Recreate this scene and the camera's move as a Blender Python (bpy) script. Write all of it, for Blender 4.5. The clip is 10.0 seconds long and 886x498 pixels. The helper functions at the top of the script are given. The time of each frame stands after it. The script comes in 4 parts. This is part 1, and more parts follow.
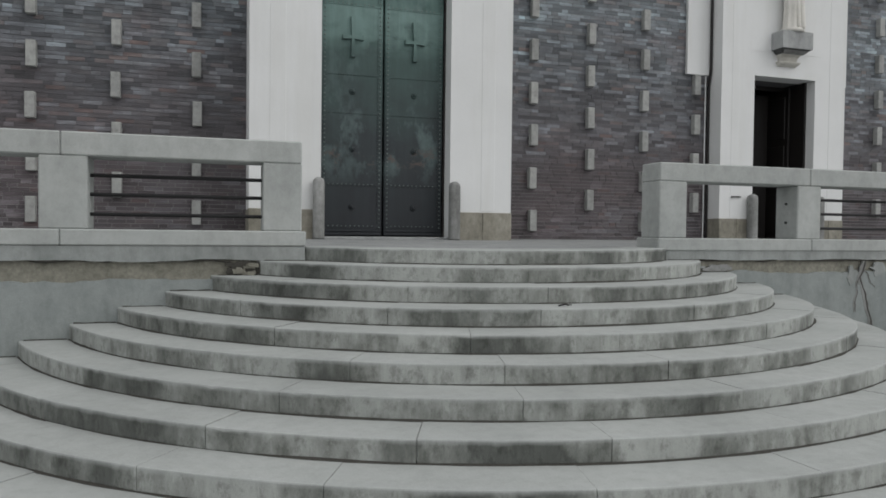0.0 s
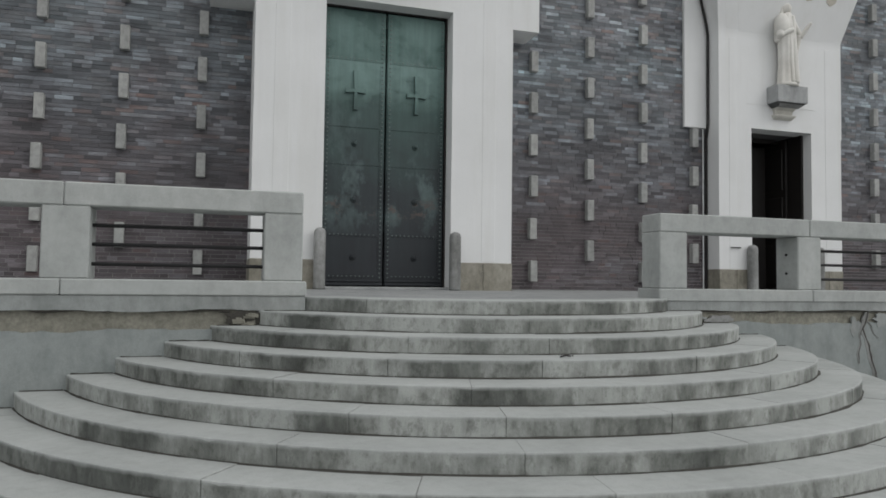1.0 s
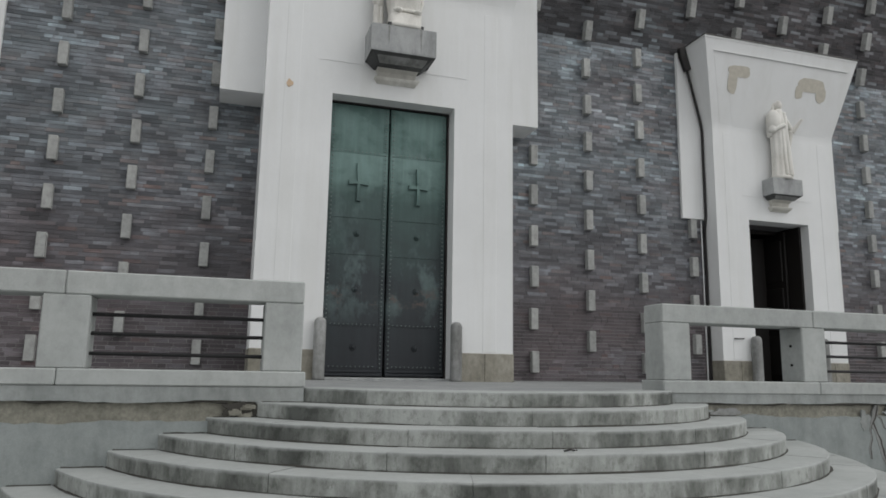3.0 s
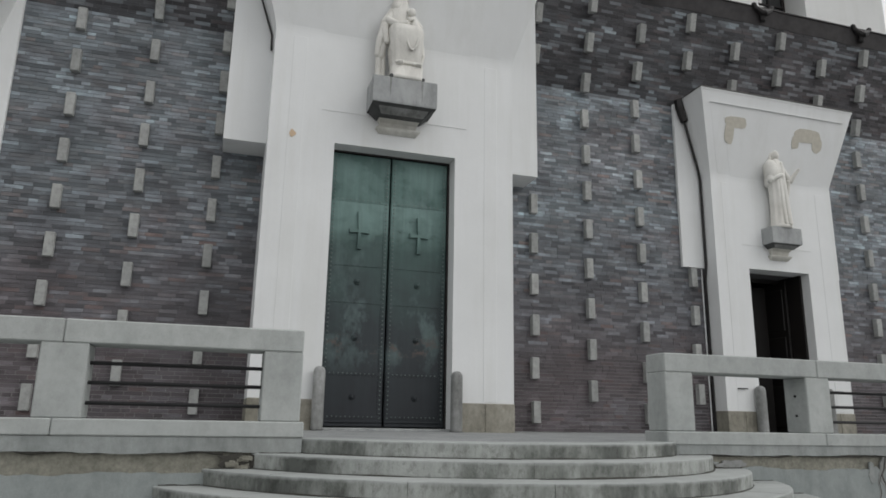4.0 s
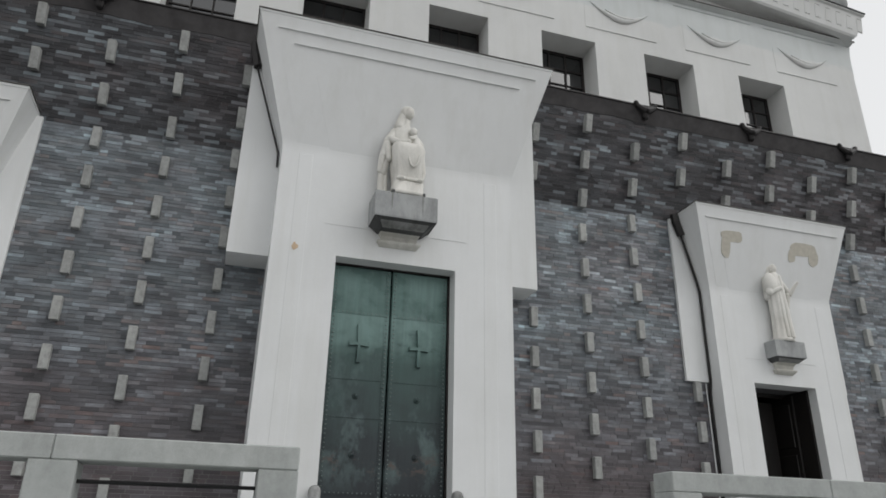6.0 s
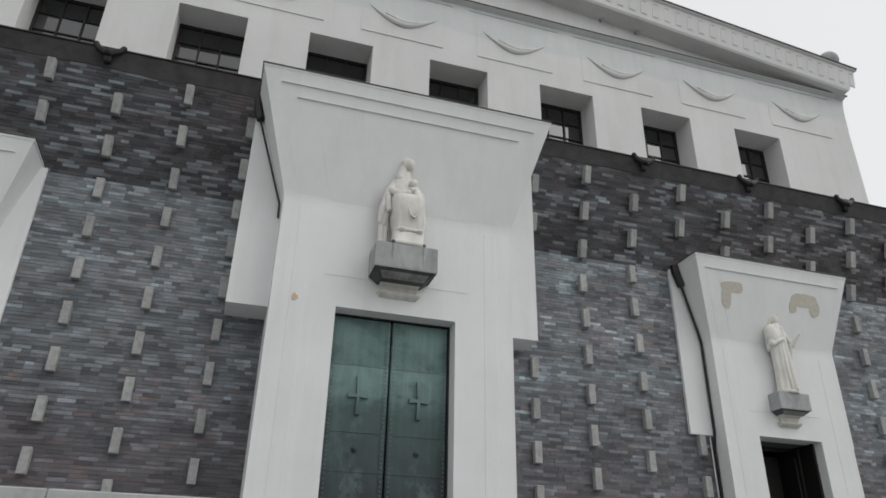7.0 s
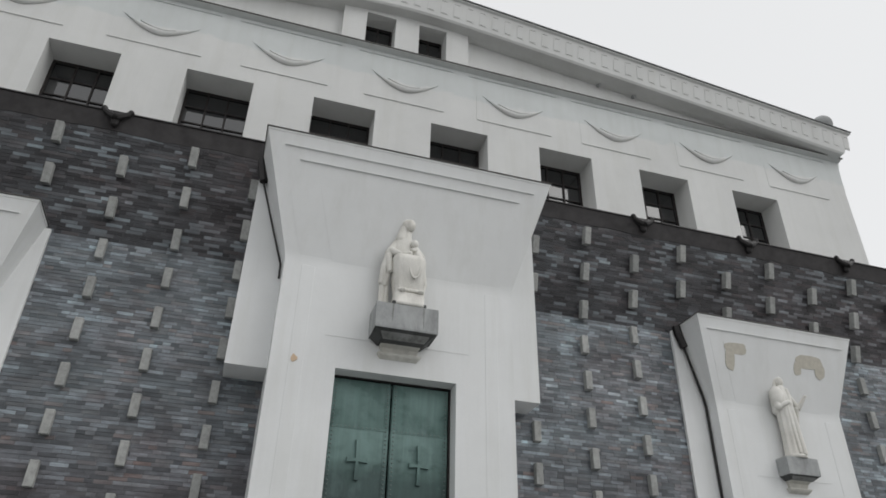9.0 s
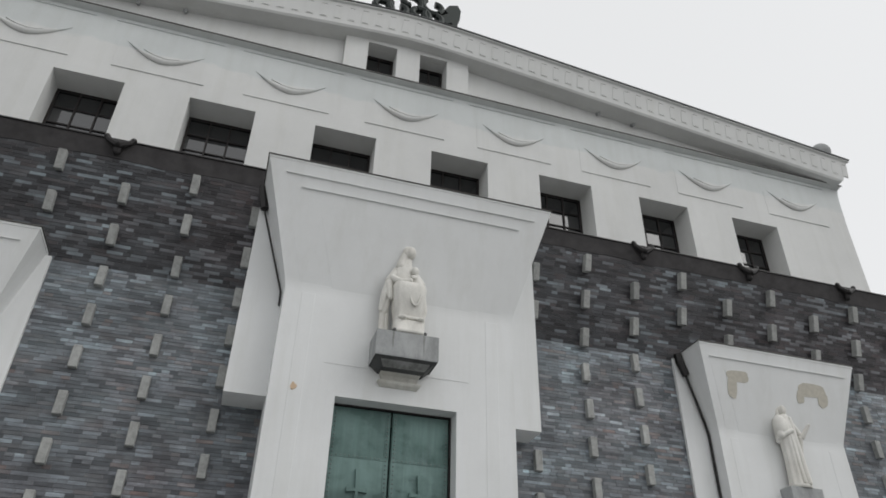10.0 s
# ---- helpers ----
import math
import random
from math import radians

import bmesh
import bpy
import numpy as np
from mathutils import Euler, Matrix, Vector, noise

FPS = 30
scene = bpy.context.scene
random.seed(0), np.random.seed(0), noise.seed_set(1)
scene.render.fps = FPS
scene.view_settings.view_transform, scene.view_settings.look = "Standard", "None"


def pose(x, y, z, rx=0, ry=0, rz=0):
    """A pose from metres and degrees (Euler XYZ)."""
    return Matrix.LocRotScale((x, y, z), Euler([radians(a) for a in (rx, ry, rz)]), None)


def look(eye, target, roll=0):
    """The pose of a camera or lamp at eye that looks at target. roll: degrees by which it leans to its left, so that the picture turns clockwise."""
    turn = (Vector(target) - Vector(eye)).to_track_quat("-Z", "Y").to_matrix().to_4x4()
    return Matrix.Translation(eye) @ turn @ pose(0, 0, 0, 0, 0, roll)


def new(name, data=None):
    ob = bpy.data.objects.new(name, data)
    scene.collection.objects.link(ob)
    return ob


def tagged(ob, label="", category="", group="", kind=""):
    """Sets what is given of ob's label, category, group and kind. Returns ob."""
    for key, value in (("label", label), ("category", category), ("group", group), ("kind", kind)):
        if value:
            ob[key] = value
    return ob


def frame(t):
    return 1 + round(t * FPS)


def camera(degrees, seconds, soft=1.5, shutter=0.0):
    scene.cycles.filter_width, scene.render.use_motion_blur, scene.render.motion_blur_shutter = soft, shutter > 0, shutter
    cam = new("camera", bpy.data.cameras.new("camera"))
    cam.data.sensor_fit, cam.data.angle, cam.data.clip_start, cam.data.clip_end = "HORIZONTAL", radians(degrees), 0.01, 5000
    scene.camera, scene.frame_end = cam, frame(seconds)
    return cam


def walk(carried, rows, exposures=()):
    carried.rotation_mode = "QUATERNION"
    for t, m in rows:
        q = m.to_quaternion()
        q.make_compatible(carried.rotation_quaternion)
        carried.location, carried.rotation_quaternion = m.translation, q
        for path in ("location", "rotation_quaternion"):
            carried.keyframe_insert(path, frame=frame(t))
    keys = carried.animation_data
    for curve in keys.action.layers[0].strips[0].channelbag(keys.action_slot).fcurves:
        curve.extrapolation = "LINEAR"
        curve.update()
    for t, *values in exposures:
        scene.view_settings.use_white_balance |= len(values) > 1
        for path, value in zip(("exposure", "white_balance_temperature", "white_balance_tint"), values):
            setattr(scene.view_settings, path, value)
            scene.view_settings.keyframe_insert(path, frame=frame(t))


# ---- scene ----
# A church front: a round flight of steps, three white portals in a brick wall,
# a white upper storey with a low gable. Door axis x = 0, brick face y = 0,
# terrace z = 0, metres.

# ---- camera: stands still and tilts up ----
EYE = Vector((-2.71, -13.0, 0.166))


def shot(yaw, pitch, roll):
    y, p = radians(yaw), radians(pitch)
    ahead = Vector((-math.sin(y) * math.cos(p), math.cos(y) * math.cos(p), math.sin(p)))
    return look(EYE, EYE + ahead, roll)


cam = camera(63.467, 10.0, soft=1.7)
walk(cam, [
    (0.0, shot(-17.428, -1.417, 0.644)),
    (0.5, shot(-17.379, 0.578, 0.692)),
    (1.0, shot(-17.331, 2.602, 0.739)),
    (1.5, shot(-17.282, 4.430, 0.784)),
    (2.0, shot(-17.234, 6.157, 0.828)),
    (2.5, shot(-17.186, 7.959, 0.872)),
    (4.0, shot(-17.040, 13.638, 0.995)),
    (4.5, shot(-16.992, 15.820, 1.034)),
    (5.0, shot(-16.943, 18.118, 1.072)),
    (5.5, shot(-16.895, 20.407, 1.108)),
    (7.0, shot(-16.750, 26.656, 1.212)),
    (7.5, shot(-16.701, 28.350, 1.244)),
    (8.0, shot(-16.653, 29.556, 1.275)),
    (8.5, shot(-16.604, 30.541, 1.305)),
    (9.0, shot(-16.556, 31.504, 1.334)),
    (9.5, shot(-16.507, 32.618, 1.361)),
    (10.0, shot(-16.459, 33.678, 1.388)),
], exposures=[(0.0, -0.19), (10.0, -0.15)])

# ---- world and sun: a bright overcast day ----
world = bpy.data.worlds.new("overcast")
scene.world = world
world.use_nodes = True
wn, wl = world.node_tree.nodes, world.node_tree.links
wn.clear()
sky = wn.new("ShaderNodeTexSky")
sky.sky_type = 'NISHITA'
sky.sun_disc = False
sky.sun_elevation, sky.sun_rotation = radians(44), radians(130)
sky.air_density, sky.dust_density, sky.ozone_density = 1.0, 4.0, 1.0
grey = wn.new("ShaderNodeHueSaturation")
grey.inputs["Saturation"].default_value = 0.10
veil = wn.new("ShaderNodeMixRGB")
veil.inputs["Fac"].default_value = 0.72
veil.inputs["Color2"].default_value = (8.75, 8.85, 8.95, 1)
back = wn.new("ShaderNodeBackground")
back.inputs["Strength"].default_value = 0.126
wout = wn.new("ShaderNodeOutputWorld")
wl.new(sky.outputs[0], grey.inputs["Color"])
wl.new(grey.outputs[0], veil.inputs["Color1"])
wl.new(veil.outputs[0], back.inputs["Color"])
wl.new(back.outputs[0], wout.inputs["Surface"])
sun_data = bpy.data.lights.new("sun", 'SUN')
sun_data.energy, sun_data.angle, sun_data.color = 0.5, radians(40), (1.0, 0.985, 0.96)
sun = new("sun", sun_data)
sun.matrix_world = look((12, -10, 15), (0, 0, 0))


# ---- materials ----
def material(name, rough=0.8, metal=0.0):
    m = bpy.data.materials.new(name)
    m.use_nodes = True
    n, l = m.node_tree.nodes, m.node_tree.links
    b = n["Principled BSDF"]
    b.inputs["Roughness"].default_value, b.inputs["Metallic"].default_value = rough, metal
    return m, n, l, b


def noise_node(n, l, scale, detail=6, stretch=(1, 1, 1), rough=0.6):
    geo = n.new("ShaderNodeNewGeometry")
    mp = n.new("ShaderNodeMapping")
    mp.inputs["Scale"].default_value = stretch
    t = n.new("ShaderNodeTexNoise")
    t.inputs["Scale"].default_value, t.inputs["Detail"].default_value, t.inputs["Roughness"].default_value = scale, detail, rough
    l.new(geo.outputs["Position"], mp.inputs["Vector"])
    l.new(mp.outputs[0], t.inputs["Vector"])
    return t.outputs["Fac"]


def ramp(n, l, fac, *stops):
    r = n.new("ShaderNodeValToRGB")
    while len(r.color_ramp.elements) < len(stops):
        r.color_ramp.elements.new(0.5)
    for e, (p, c) in zip(r.color_ramp.elements, stops):
        e.position, e.color = p, (*c, 1)
    l.new(fac, r.inputs["Fac"])
    return r.outputs["Color"]


def mixed(n, l, kind, fac, a, b):
    x = n.new("ShaderNodeMixRGB")
    x.blend_type = kind
    for sock, v in (("Fac", fac), ("Color1", a), ("Color2", b)):
        if isinstance(v, (int, float)):
            x.inputs[sock].default_value = v
        elif isinstance(v, tuple):
            x.inputs[sock].default_value = (*v, 1)
        else:
            l.new(v, x.inputs[sock])
    return x.outputs[0]


def bump(n, l, b, height, strength=0.3, distance=0.01):
    k = n.new("ShaderNodeBump")
    k.inputs["Strength"].default_value, k.inputs["Distance"].default_value = strength, distance
    l.new(height, k.inputs["Height"])
    l.new(k.outputs[0], b.inputs["Normal"])


def stone_material(name, dark, light, streak=0.5, rough=0.85, grain=90, per_piece=0.0, rise_only=False, speck=0.25, mottle=0.7):
    m, n, l, b = material(name, rough)
    cloud = ramp(n, l, noise_node(n, l, 1.3, 8), (0.3, dark), (0.7, light))
    streaks = ramp(n, l, noise_node(n, l, 2.6, 9, (1.5, 1.5, 0.55), 0.74), (0.33, (0.22, 0.22, 0.21)), (0.46, (0.66, 0.66, 0.64)), (0.58, (1, 1, 1)))
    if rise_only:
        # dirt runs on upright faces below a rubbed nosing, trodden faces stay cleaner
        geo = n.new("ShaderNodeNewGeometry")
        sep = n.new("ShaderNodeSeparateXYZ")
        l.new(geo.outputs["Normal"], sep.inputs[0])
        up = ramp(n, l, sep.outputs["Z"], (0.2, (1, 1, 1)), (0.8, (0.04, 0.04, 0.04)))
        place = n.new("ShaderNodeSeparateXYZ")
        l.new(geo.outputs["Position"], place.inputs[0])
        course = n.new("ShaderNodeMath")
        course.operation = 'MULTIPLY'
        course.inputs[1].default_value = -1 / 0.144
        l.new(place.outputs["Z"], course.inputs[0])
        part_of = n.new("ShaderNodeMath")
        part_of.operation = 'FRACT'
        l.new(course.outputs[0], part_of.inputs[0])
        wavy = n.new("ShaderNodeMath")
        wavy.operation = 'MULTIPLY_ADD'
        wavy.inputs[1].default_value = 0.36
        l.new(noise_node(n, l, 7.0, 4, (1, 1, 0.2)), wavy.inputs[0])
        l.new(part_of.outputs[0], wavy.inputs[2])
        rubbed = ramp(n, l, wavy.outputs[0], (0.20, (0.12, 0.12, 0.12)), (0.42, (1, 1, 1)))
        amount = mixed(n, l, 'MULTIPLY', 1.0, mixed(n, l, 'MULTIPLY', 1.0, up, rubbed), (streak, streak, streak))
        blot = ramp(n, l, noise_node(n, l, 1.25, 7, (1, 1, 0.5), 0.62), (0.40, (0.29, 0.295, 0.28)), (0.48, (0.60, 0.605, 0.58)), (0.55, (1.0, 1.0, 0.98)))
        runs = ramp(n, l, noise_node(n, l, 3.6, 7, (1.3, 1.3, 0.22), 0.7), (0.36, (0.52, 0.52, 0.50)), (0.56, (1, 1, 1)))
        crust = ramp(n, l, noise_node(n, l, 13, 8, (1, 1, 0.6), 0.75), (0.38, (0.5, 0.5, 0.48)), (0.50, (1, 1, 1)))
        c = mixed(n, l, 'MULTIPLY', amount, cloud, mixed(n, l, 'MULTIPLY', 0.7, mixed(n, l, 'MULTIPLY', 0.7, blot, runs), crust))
    else:
        c = mixed(n, l, 'MULTIPLY', streak, cloud, streaks)
    c = mixed(n, l, 'MULTIPLY', mottle, c, ramp(n, l, noise_node(n, l, 11, 7, (1, 1, 1), 0.7), (0.3, (0.66, 0.66, 0.65)), (0.5, (1, 1, 1)), (0.7, (1.2, 1.2, 1.2))))
    fine = noise_node(n, l, grain, 3)
    c = mixed(n, l, 'MULTIPLY', speck, c, ramp(n, l, fine, (0.35, (0.6, 0.6, 0.6)), (0.65, (1, 1, 1))))
    if per_piece:
        info = n.new("ShaderNodeObjectInfo")
        c = mixed(n, l, 'MULTIPLY', per_piece, c, ramp(n, l, info.outputs["Random"], (0, (0.6, 0.61, 0.6)), (1, (1, 1, 0.98))))
    l.new(c, b.inputs["Base Color"])
    bump(n, l, b, fine, 0.35, 0.004)
    return m


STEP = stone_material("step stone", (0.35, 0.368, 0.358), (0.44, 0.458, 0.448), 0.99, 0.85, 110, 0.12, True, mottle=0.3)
PARAPET = stone_material("parapet stone", (0.375, 0.395, 0.388), (0.475, 0.492, 0.482), 0.2, 0.85, 120, 0.25, mottle=0.35)
TERRACE = stone_material("terrace paving", (0.25, 0.26, 0.26), (0.34, 0.35, 0.35), 0.15, 0.8, 120)
STUD = stone_material("header stone", (0.35, 0.357, 0.352), (0.475, 0.48, 0.47), 0.35, 0.85, 120, 0.5)
RENDERCOAT = stone_material("cement render", (0.225, 0.250, 0.247), (0.315, 0.34, 0.335), 0.3, 0.9, 90, mottle=0.3)
BAND = stone_material("stained stone band", (0.265, 0.285, 0.28), (0.365, 0.382, 0.375), 0.4, 0.9, 90, mottle=0.4)
CORE = stone_material("exposed core", (0.215, 0.210, 0.175), (0.325, 0.315, 0.265), 0.3, 0.95, 30, 0.0, False, 0.6)
PLINTH = stone_material("sandstone plinth", (0.26, 0.245, 0.20), (0.40, 0.38, 0.33), 0.5, 0.85, 80, 0.4)
CONSOLE = stone_material("grey console stone", (0.33, 0.342, 0.345), (0.43, 0.44, 0.44), 0.4, 0.85, 100, mottle=0.25)
# near-black: soot staining plus the shade under blocks, both put into the colour
SOOT_SHADE = stone_material("sooted, shade-darkened stone", (0.05, 0.052, 0.052), (0.11, 0.113, 0.112), 0.4, 0.9, 100)
CORBEL = stone_material("cream plaster", (0.62, 0.605, 0.55), (0.73, 0.72, 0.675), 0.25, 0.85, 90, mottle=0.2)
GUARD = stone_material("dark worn guard stone", (0.19, 0.195, 0.19), (0.34, 0.345, 0.34), 0.6, 0.85, 100)
STATUE = stone_material("pale statue stone", (0.68, 0.66, 0.61), (0.82, 0.81, 0.77), 0.25, 0.8, 60, mottle=0.12)
GROUND = stone_material("pale granite setts", (0.20, 0.20, 0.20), (0.29, 0.29, 0.285), 0.0, 0.9, 60)


def plaster_material(name, low, high, stain, band=False):
    m, n, l, b = material(name, 0.85)
    c = ramp(n, l, noise_node(n, l, 0.5, 7), (0.3, low), (0.7, high))
    if band:
        # a greyer repainted strip with a wavy lower edge
        geo = n.new("ShaderNodeNewGeometry")
        sep = n.new("ShaderNodeSeparateXYZ")
        l.new(geo.outputs["Position"], sep.inputs[0])
        edge = n.new("ShaderNodeMath")
        edge.operation = 'MULTIPLY_ADD'
        edge.inputs[1].default_value = 0.9
        l.new(noise_node(n, l, 0.9, 8, (0.8, 0.8, 1.6), 0.65), edge.inputs[0])
        l.new(sep.outputs["Z"], edge.inputs[2])
        rng = n.new("ShaderNodeMapRange")
        rng.inputs["From Min"].default_value, rng.inputs["From Max"].default_value = 13.62, 13.72
        l.new(edge.outputs[0], rng.inputs["Value"])
        cap = n.new("ShaderNodeMapRange")
        cap.inputs["From Min"].default_value, cap.inputs["From Max"].default_value = 14.2, 14.1
        l.new(sep.outputs["Z"], cap.inputs["Value"])
        both = n.new("ShaderNodeMath")
        both.operation = 'MULTIPLY'
        l.new(rng.outputs[0], both.inputs[0])
        l.new(cap.outputs[0], both.inputs[1])
        c = mixed(n, l, 'MIX', both.outputs[0], c, mixed(n, l, 'MULTIPLY', 1.0, c, (0.90, 0.93, 0.94)))
    s = ramp(n, l, noise_node(n, l, 1.8, 7, (1.5, 1.5, 0.12), 0.65), (0.34, (0.88, 0.875, 0.85)), (0.52, (1, 1, 1)))
    c = mixed(n, l, 'MULTIPLY', stain, c, s)
    fine = noise_node(n, l, 70, 4)
    c = mixed(n, l, 'MULTIPLY', 0.12, c, ramp(n, l, fine, (0.3, (0.7, 0.7, 0.7)), (0.7, (1, 1, 1))))
    l.new(c, b.inputs["Base Color"])
    bump(n, l, b, noise_node(n, l, 14, 6), 0.12, 0.01)
    return m


PLASTER = plaster_material("white plaster", (0.695, 0.704, 0.70), (0.770, 0.78, 0.78), 0.4)
PLASTER_UP = plaster_material("weathered white plaster", (0.605, 0.61, 0.60), (0.695, 0.70, 0.688), 0.4, True)


def brick_material(name, stops, single=False, rise=True):
    m, n, l, b = material(name, 0.62)
    if single:
        pick = n.new("ShaderNodeObjectInfo").outputs["Random"]
    else:
        pick = n.new("ShaderNodeNewGeometry").outputs["Random Per Island"]
    c = ramp(n, l, pick, *stops)
    bloom = ramp(n, l, noise_node(n, l, 0.8, 7, (0.55, 0.55, 1.5), 0.65), (0.34, (0.52, 0.50, 0.51)), (0.5, (0.95, 0.95, 0.95)), (0.66, (1.62, 1.70, 1.70)))
    c = mixed(n, l, 'MULTIPLY', 1.0, c, bloom)
    flecks = ramp(n, l, noise_node(n, l, 2.6, 6, (0.7, 0.7, 3.2), 0.7), (0.38, (0.66, 0.64, 0.64)), (0.50, (1, 1, 1)), (0.64, (1.55, 1.64, 1.62)))
    c = mixed(n, l, 'MULTIPLY', 0.9 if rise else 0.5, c, flecks)
    warm = ramp(n, l, noise_node(n, l, 0.45, 5), (0.47, (1, 1, 1)), (0.62, (1.12, 0.96, 0.94)))
    c = mixed(n, l, 'MULTIPLY', 0.8, c, warm)
    if rise:
        # pale lime bloom, strongest above head height
        geo = n.new("ShaderNodeNewGeometry")
        sep = n.new("ShaderNodeSeparateXYZ")
        l.new(geo.outputs["Position"], sep.inputs[0])
        up = n.new("ShaderNodeMapRange")
        up.inputs["From Min"].default_value, up.inputs["From Max"].default_value = 1.2, 4.6
        l.new(sep.outputs["Z"], up.inputs["Value"])
        low = ramp(n, l, up.outputs[0], (0.0, (1.02, 0.92, 0.93)), (0.9, (1.04, 1.04, 1.04)))
        c = mixed(n, l, 'MULTIPLY', 1.0, c, low)
        # evener dull purple courses near the ground
        even = ramp(n, l, up.outputs[0], (0.0, (0.5, 0.5, 0.5)), (0.6, (0, 0, 0)))
        c = mixed(n, l, 'MIX', even, c, (0.108, 0.086, 0.088))
        lime = ramp(n, l, noise_node(n, l, 1.1, 7, (0.6, 0.6, 1.4), 0.6), (0.28, (0.10, 0.10, 0.10)), (0.60, (0.55, 0.55, 0.55)))
        amount = mixed(n, l, 'MULTIPLY', 1.0, lime, up.outputs[0])
        c = mixed(n, l, 'MIX', mixed(n, l, 'MULTIPLY', 1.0, amount, (0.4, 0.4, 0.4)), c, (0.222, 0.242, 0.252))
        c = mixed(n, l, 'MIX', amount, c, mixed(n, l, 'MULTIPLY', 1.0, c, (2.12, 2.34, 2.34)))
    c = mixed(n, l, 'MULTIPLY', 1.0, c, (0.95, 1.01, 1.035))
    fine = noise_node(n, l, 55, 4, (1, 1, 2.2))
    c = mixed(n, l, 'MULTIPLY', 0.5, c, ramp(n, l, fine, (0.3, (0.55, 0.55, 0.55)), (0.7, (1, 1, 1))))
    l.new(c, b.inputs["Base Color"])
    bump(n, l, b, fine, 0.4, 0.004)
    return m


LOWER_STOPS = ((0.0, (0.030, 0.028, 0.032)), (0.22, (0.066, 0.061, 0.067)), (0.45, (0.112, 0.108, 0.118)), (0.62, (0.085, 0.074, 0.076)),
               (0.80, (0.175, 0.176, 0.192)), (0.90, (0.120, 0.092, 0.090)), (0.925, (0.120, 0.076, 0.068)), (0.945, (0.14, 0.13, 0.135)), (1.0, (0.24, 0.25, 0.27)))
# above the knee: shade of the outward lean put into darker brick colours
UPPER_SHADED_STOPS = ((0.0, (0.024, 0.022, 0.025)), (0.3, (0.048, 0.046, 0.050)), (0.6, (0.080, 0.078, 0.084)), (0.72, (0.074, 0.060, 0.061)), (0.84, (0.135, 0.139, 0.149)), (1.0, (0.22, 0.235, 0.25)))
BRICK = brick_material("clinker brick", LOWER_STOPS)
BRICK_ONE = brick_material("clinker brick, loose", LOWER_STOPS, True)
BRICK_TOP_SHADED = brick_material("shade-darkened clinker brick", UPPER_SHADED_STOPS, False, False)
MORTAR_PALE = stone_material("grey bedding mortar", (0.24, 0.25, 0.24), (0.33, 0.34, 0.33), 0.3, 0.95, 150)


def mortar_material():
    """Dark sooted joints, repointed paler near the ground."""
    m, n, l, b = material("mortar", 0.95)
    geo = n.new("ShaderNodeNewGeometry")
    sep = n.new("ShaderNodeSeparateXYZ")
    l.new(geo.outputs["Position"], sep.inputs[0])
    edge = n.new("ShaderNodeMath")
    edge.operation = 'MULTIPLY_ADD'
    edge.inputs[1].default_value = 0.9
    l.new(noise_node(n, l, 0.8, 5), edge.inputs[0])
    l.new(sep.outputs["Z"], edge.inputs[2])
    high = n.new("ShaderNodeMapRange")
    high.inputs["From Min"].default_value, high.inputs["From Max"].default_value = 1.3, 2.3
    l.new(edge.outputs[0], high.inputs["Value"])
    grain = noise_node(n, l, 40, 5)
    dark = ramp(n, l, grain, (0.3, (0.085, 0.084, 0.088)), (0.7, (0.15, 0.15, 0.155)))
    pale = ramp(n, l, grain, (0.3, (0.24, 0.235, 0.23)), (0.7, (0.35, 0.345, 0.34)))
    l.new(mixed(n, l, 'MIX', high.outputs[0], pale, dark), b.inputs["Base Color"])
    bump(n, l, b, grain, 0.3, 0.004)
    return m


MORTAR = mortar_material()


def plain(name, color, rough, metal=0.0, grain=0.35, scale=30):
    m, n, l, b = material(name, rough, metal)
    fac = noise_node(n, l, scale, 5)
    c = mixed(n, l, 'MULTIPLY', grain, color, ramp(n, l, fac, (0.3, (0.45, 0.45, 0.45)), (0.7, (1, 1, 1))))
    l.new(c, b.inputs["Base Color"])
    bump(n, l, b, fac, 0.15, 0.004)
    return m


IRON = plain("black iron", (0.022, 0.022, 0.023), 0.5, 0.6)
PIPE = plain("dark sheet metal", (0.03, 0.028, 0.028), 0.5, 0.5)
COPING = plain("sooted coping", (0.060, 0.056, 0.057), 0.85, 0.0, 0.85, 4)
FLASHING = plain("weathered flashing", (0.10, 0.095, 0.088), 0.6, 0.3)
WOOD = plain("dark brown window frame", (0.020, 0.015, 0.014), 0.6)
DARKWOOD = plain("dark oak door", (0.012, 0.010, 0.009), 0.5)
INSIDE = plain("dim interior plaster", (0.10, 0.095, 0.09), 0.9)
ROOF = plain("roof sheet", (0.07, 0.075, 0.075), 0.6)
PATCH = plain("bare patch of render", (0.56, 0.53, 0.46), 0.95, 0.0, 0.3, 12)
RUST = plain("rust stain", (0.62, 0.47, 0.33), 0.95, 0.0, 0.3, 12)
RIVET = plain("rubbed bronze", (0.15, 0.185, 0.175), 0.5, 0.4)
# dark grey that stands in for the shadow of small drips
SLIT_SHADE = plain("painted slit shade", (0.20, 0.20, 0.195), 0.9)
CREST = plain("dark bronze crest", (0.03, 0.036, 0.034), 0.5, 0.6)


def glass_material():
    m, n, l, b = material("window glass", 0.06)
    b.inputs["Base Color"].default_value = (0.012, 0.013, 0.015, 1)
    b.inputs["IOR"].default_value = 2.0
    bump(n, l, b, noise_node(n, l, 2.0, 2), 0.05, 0.02)
    return m


GLASS = glass_material()


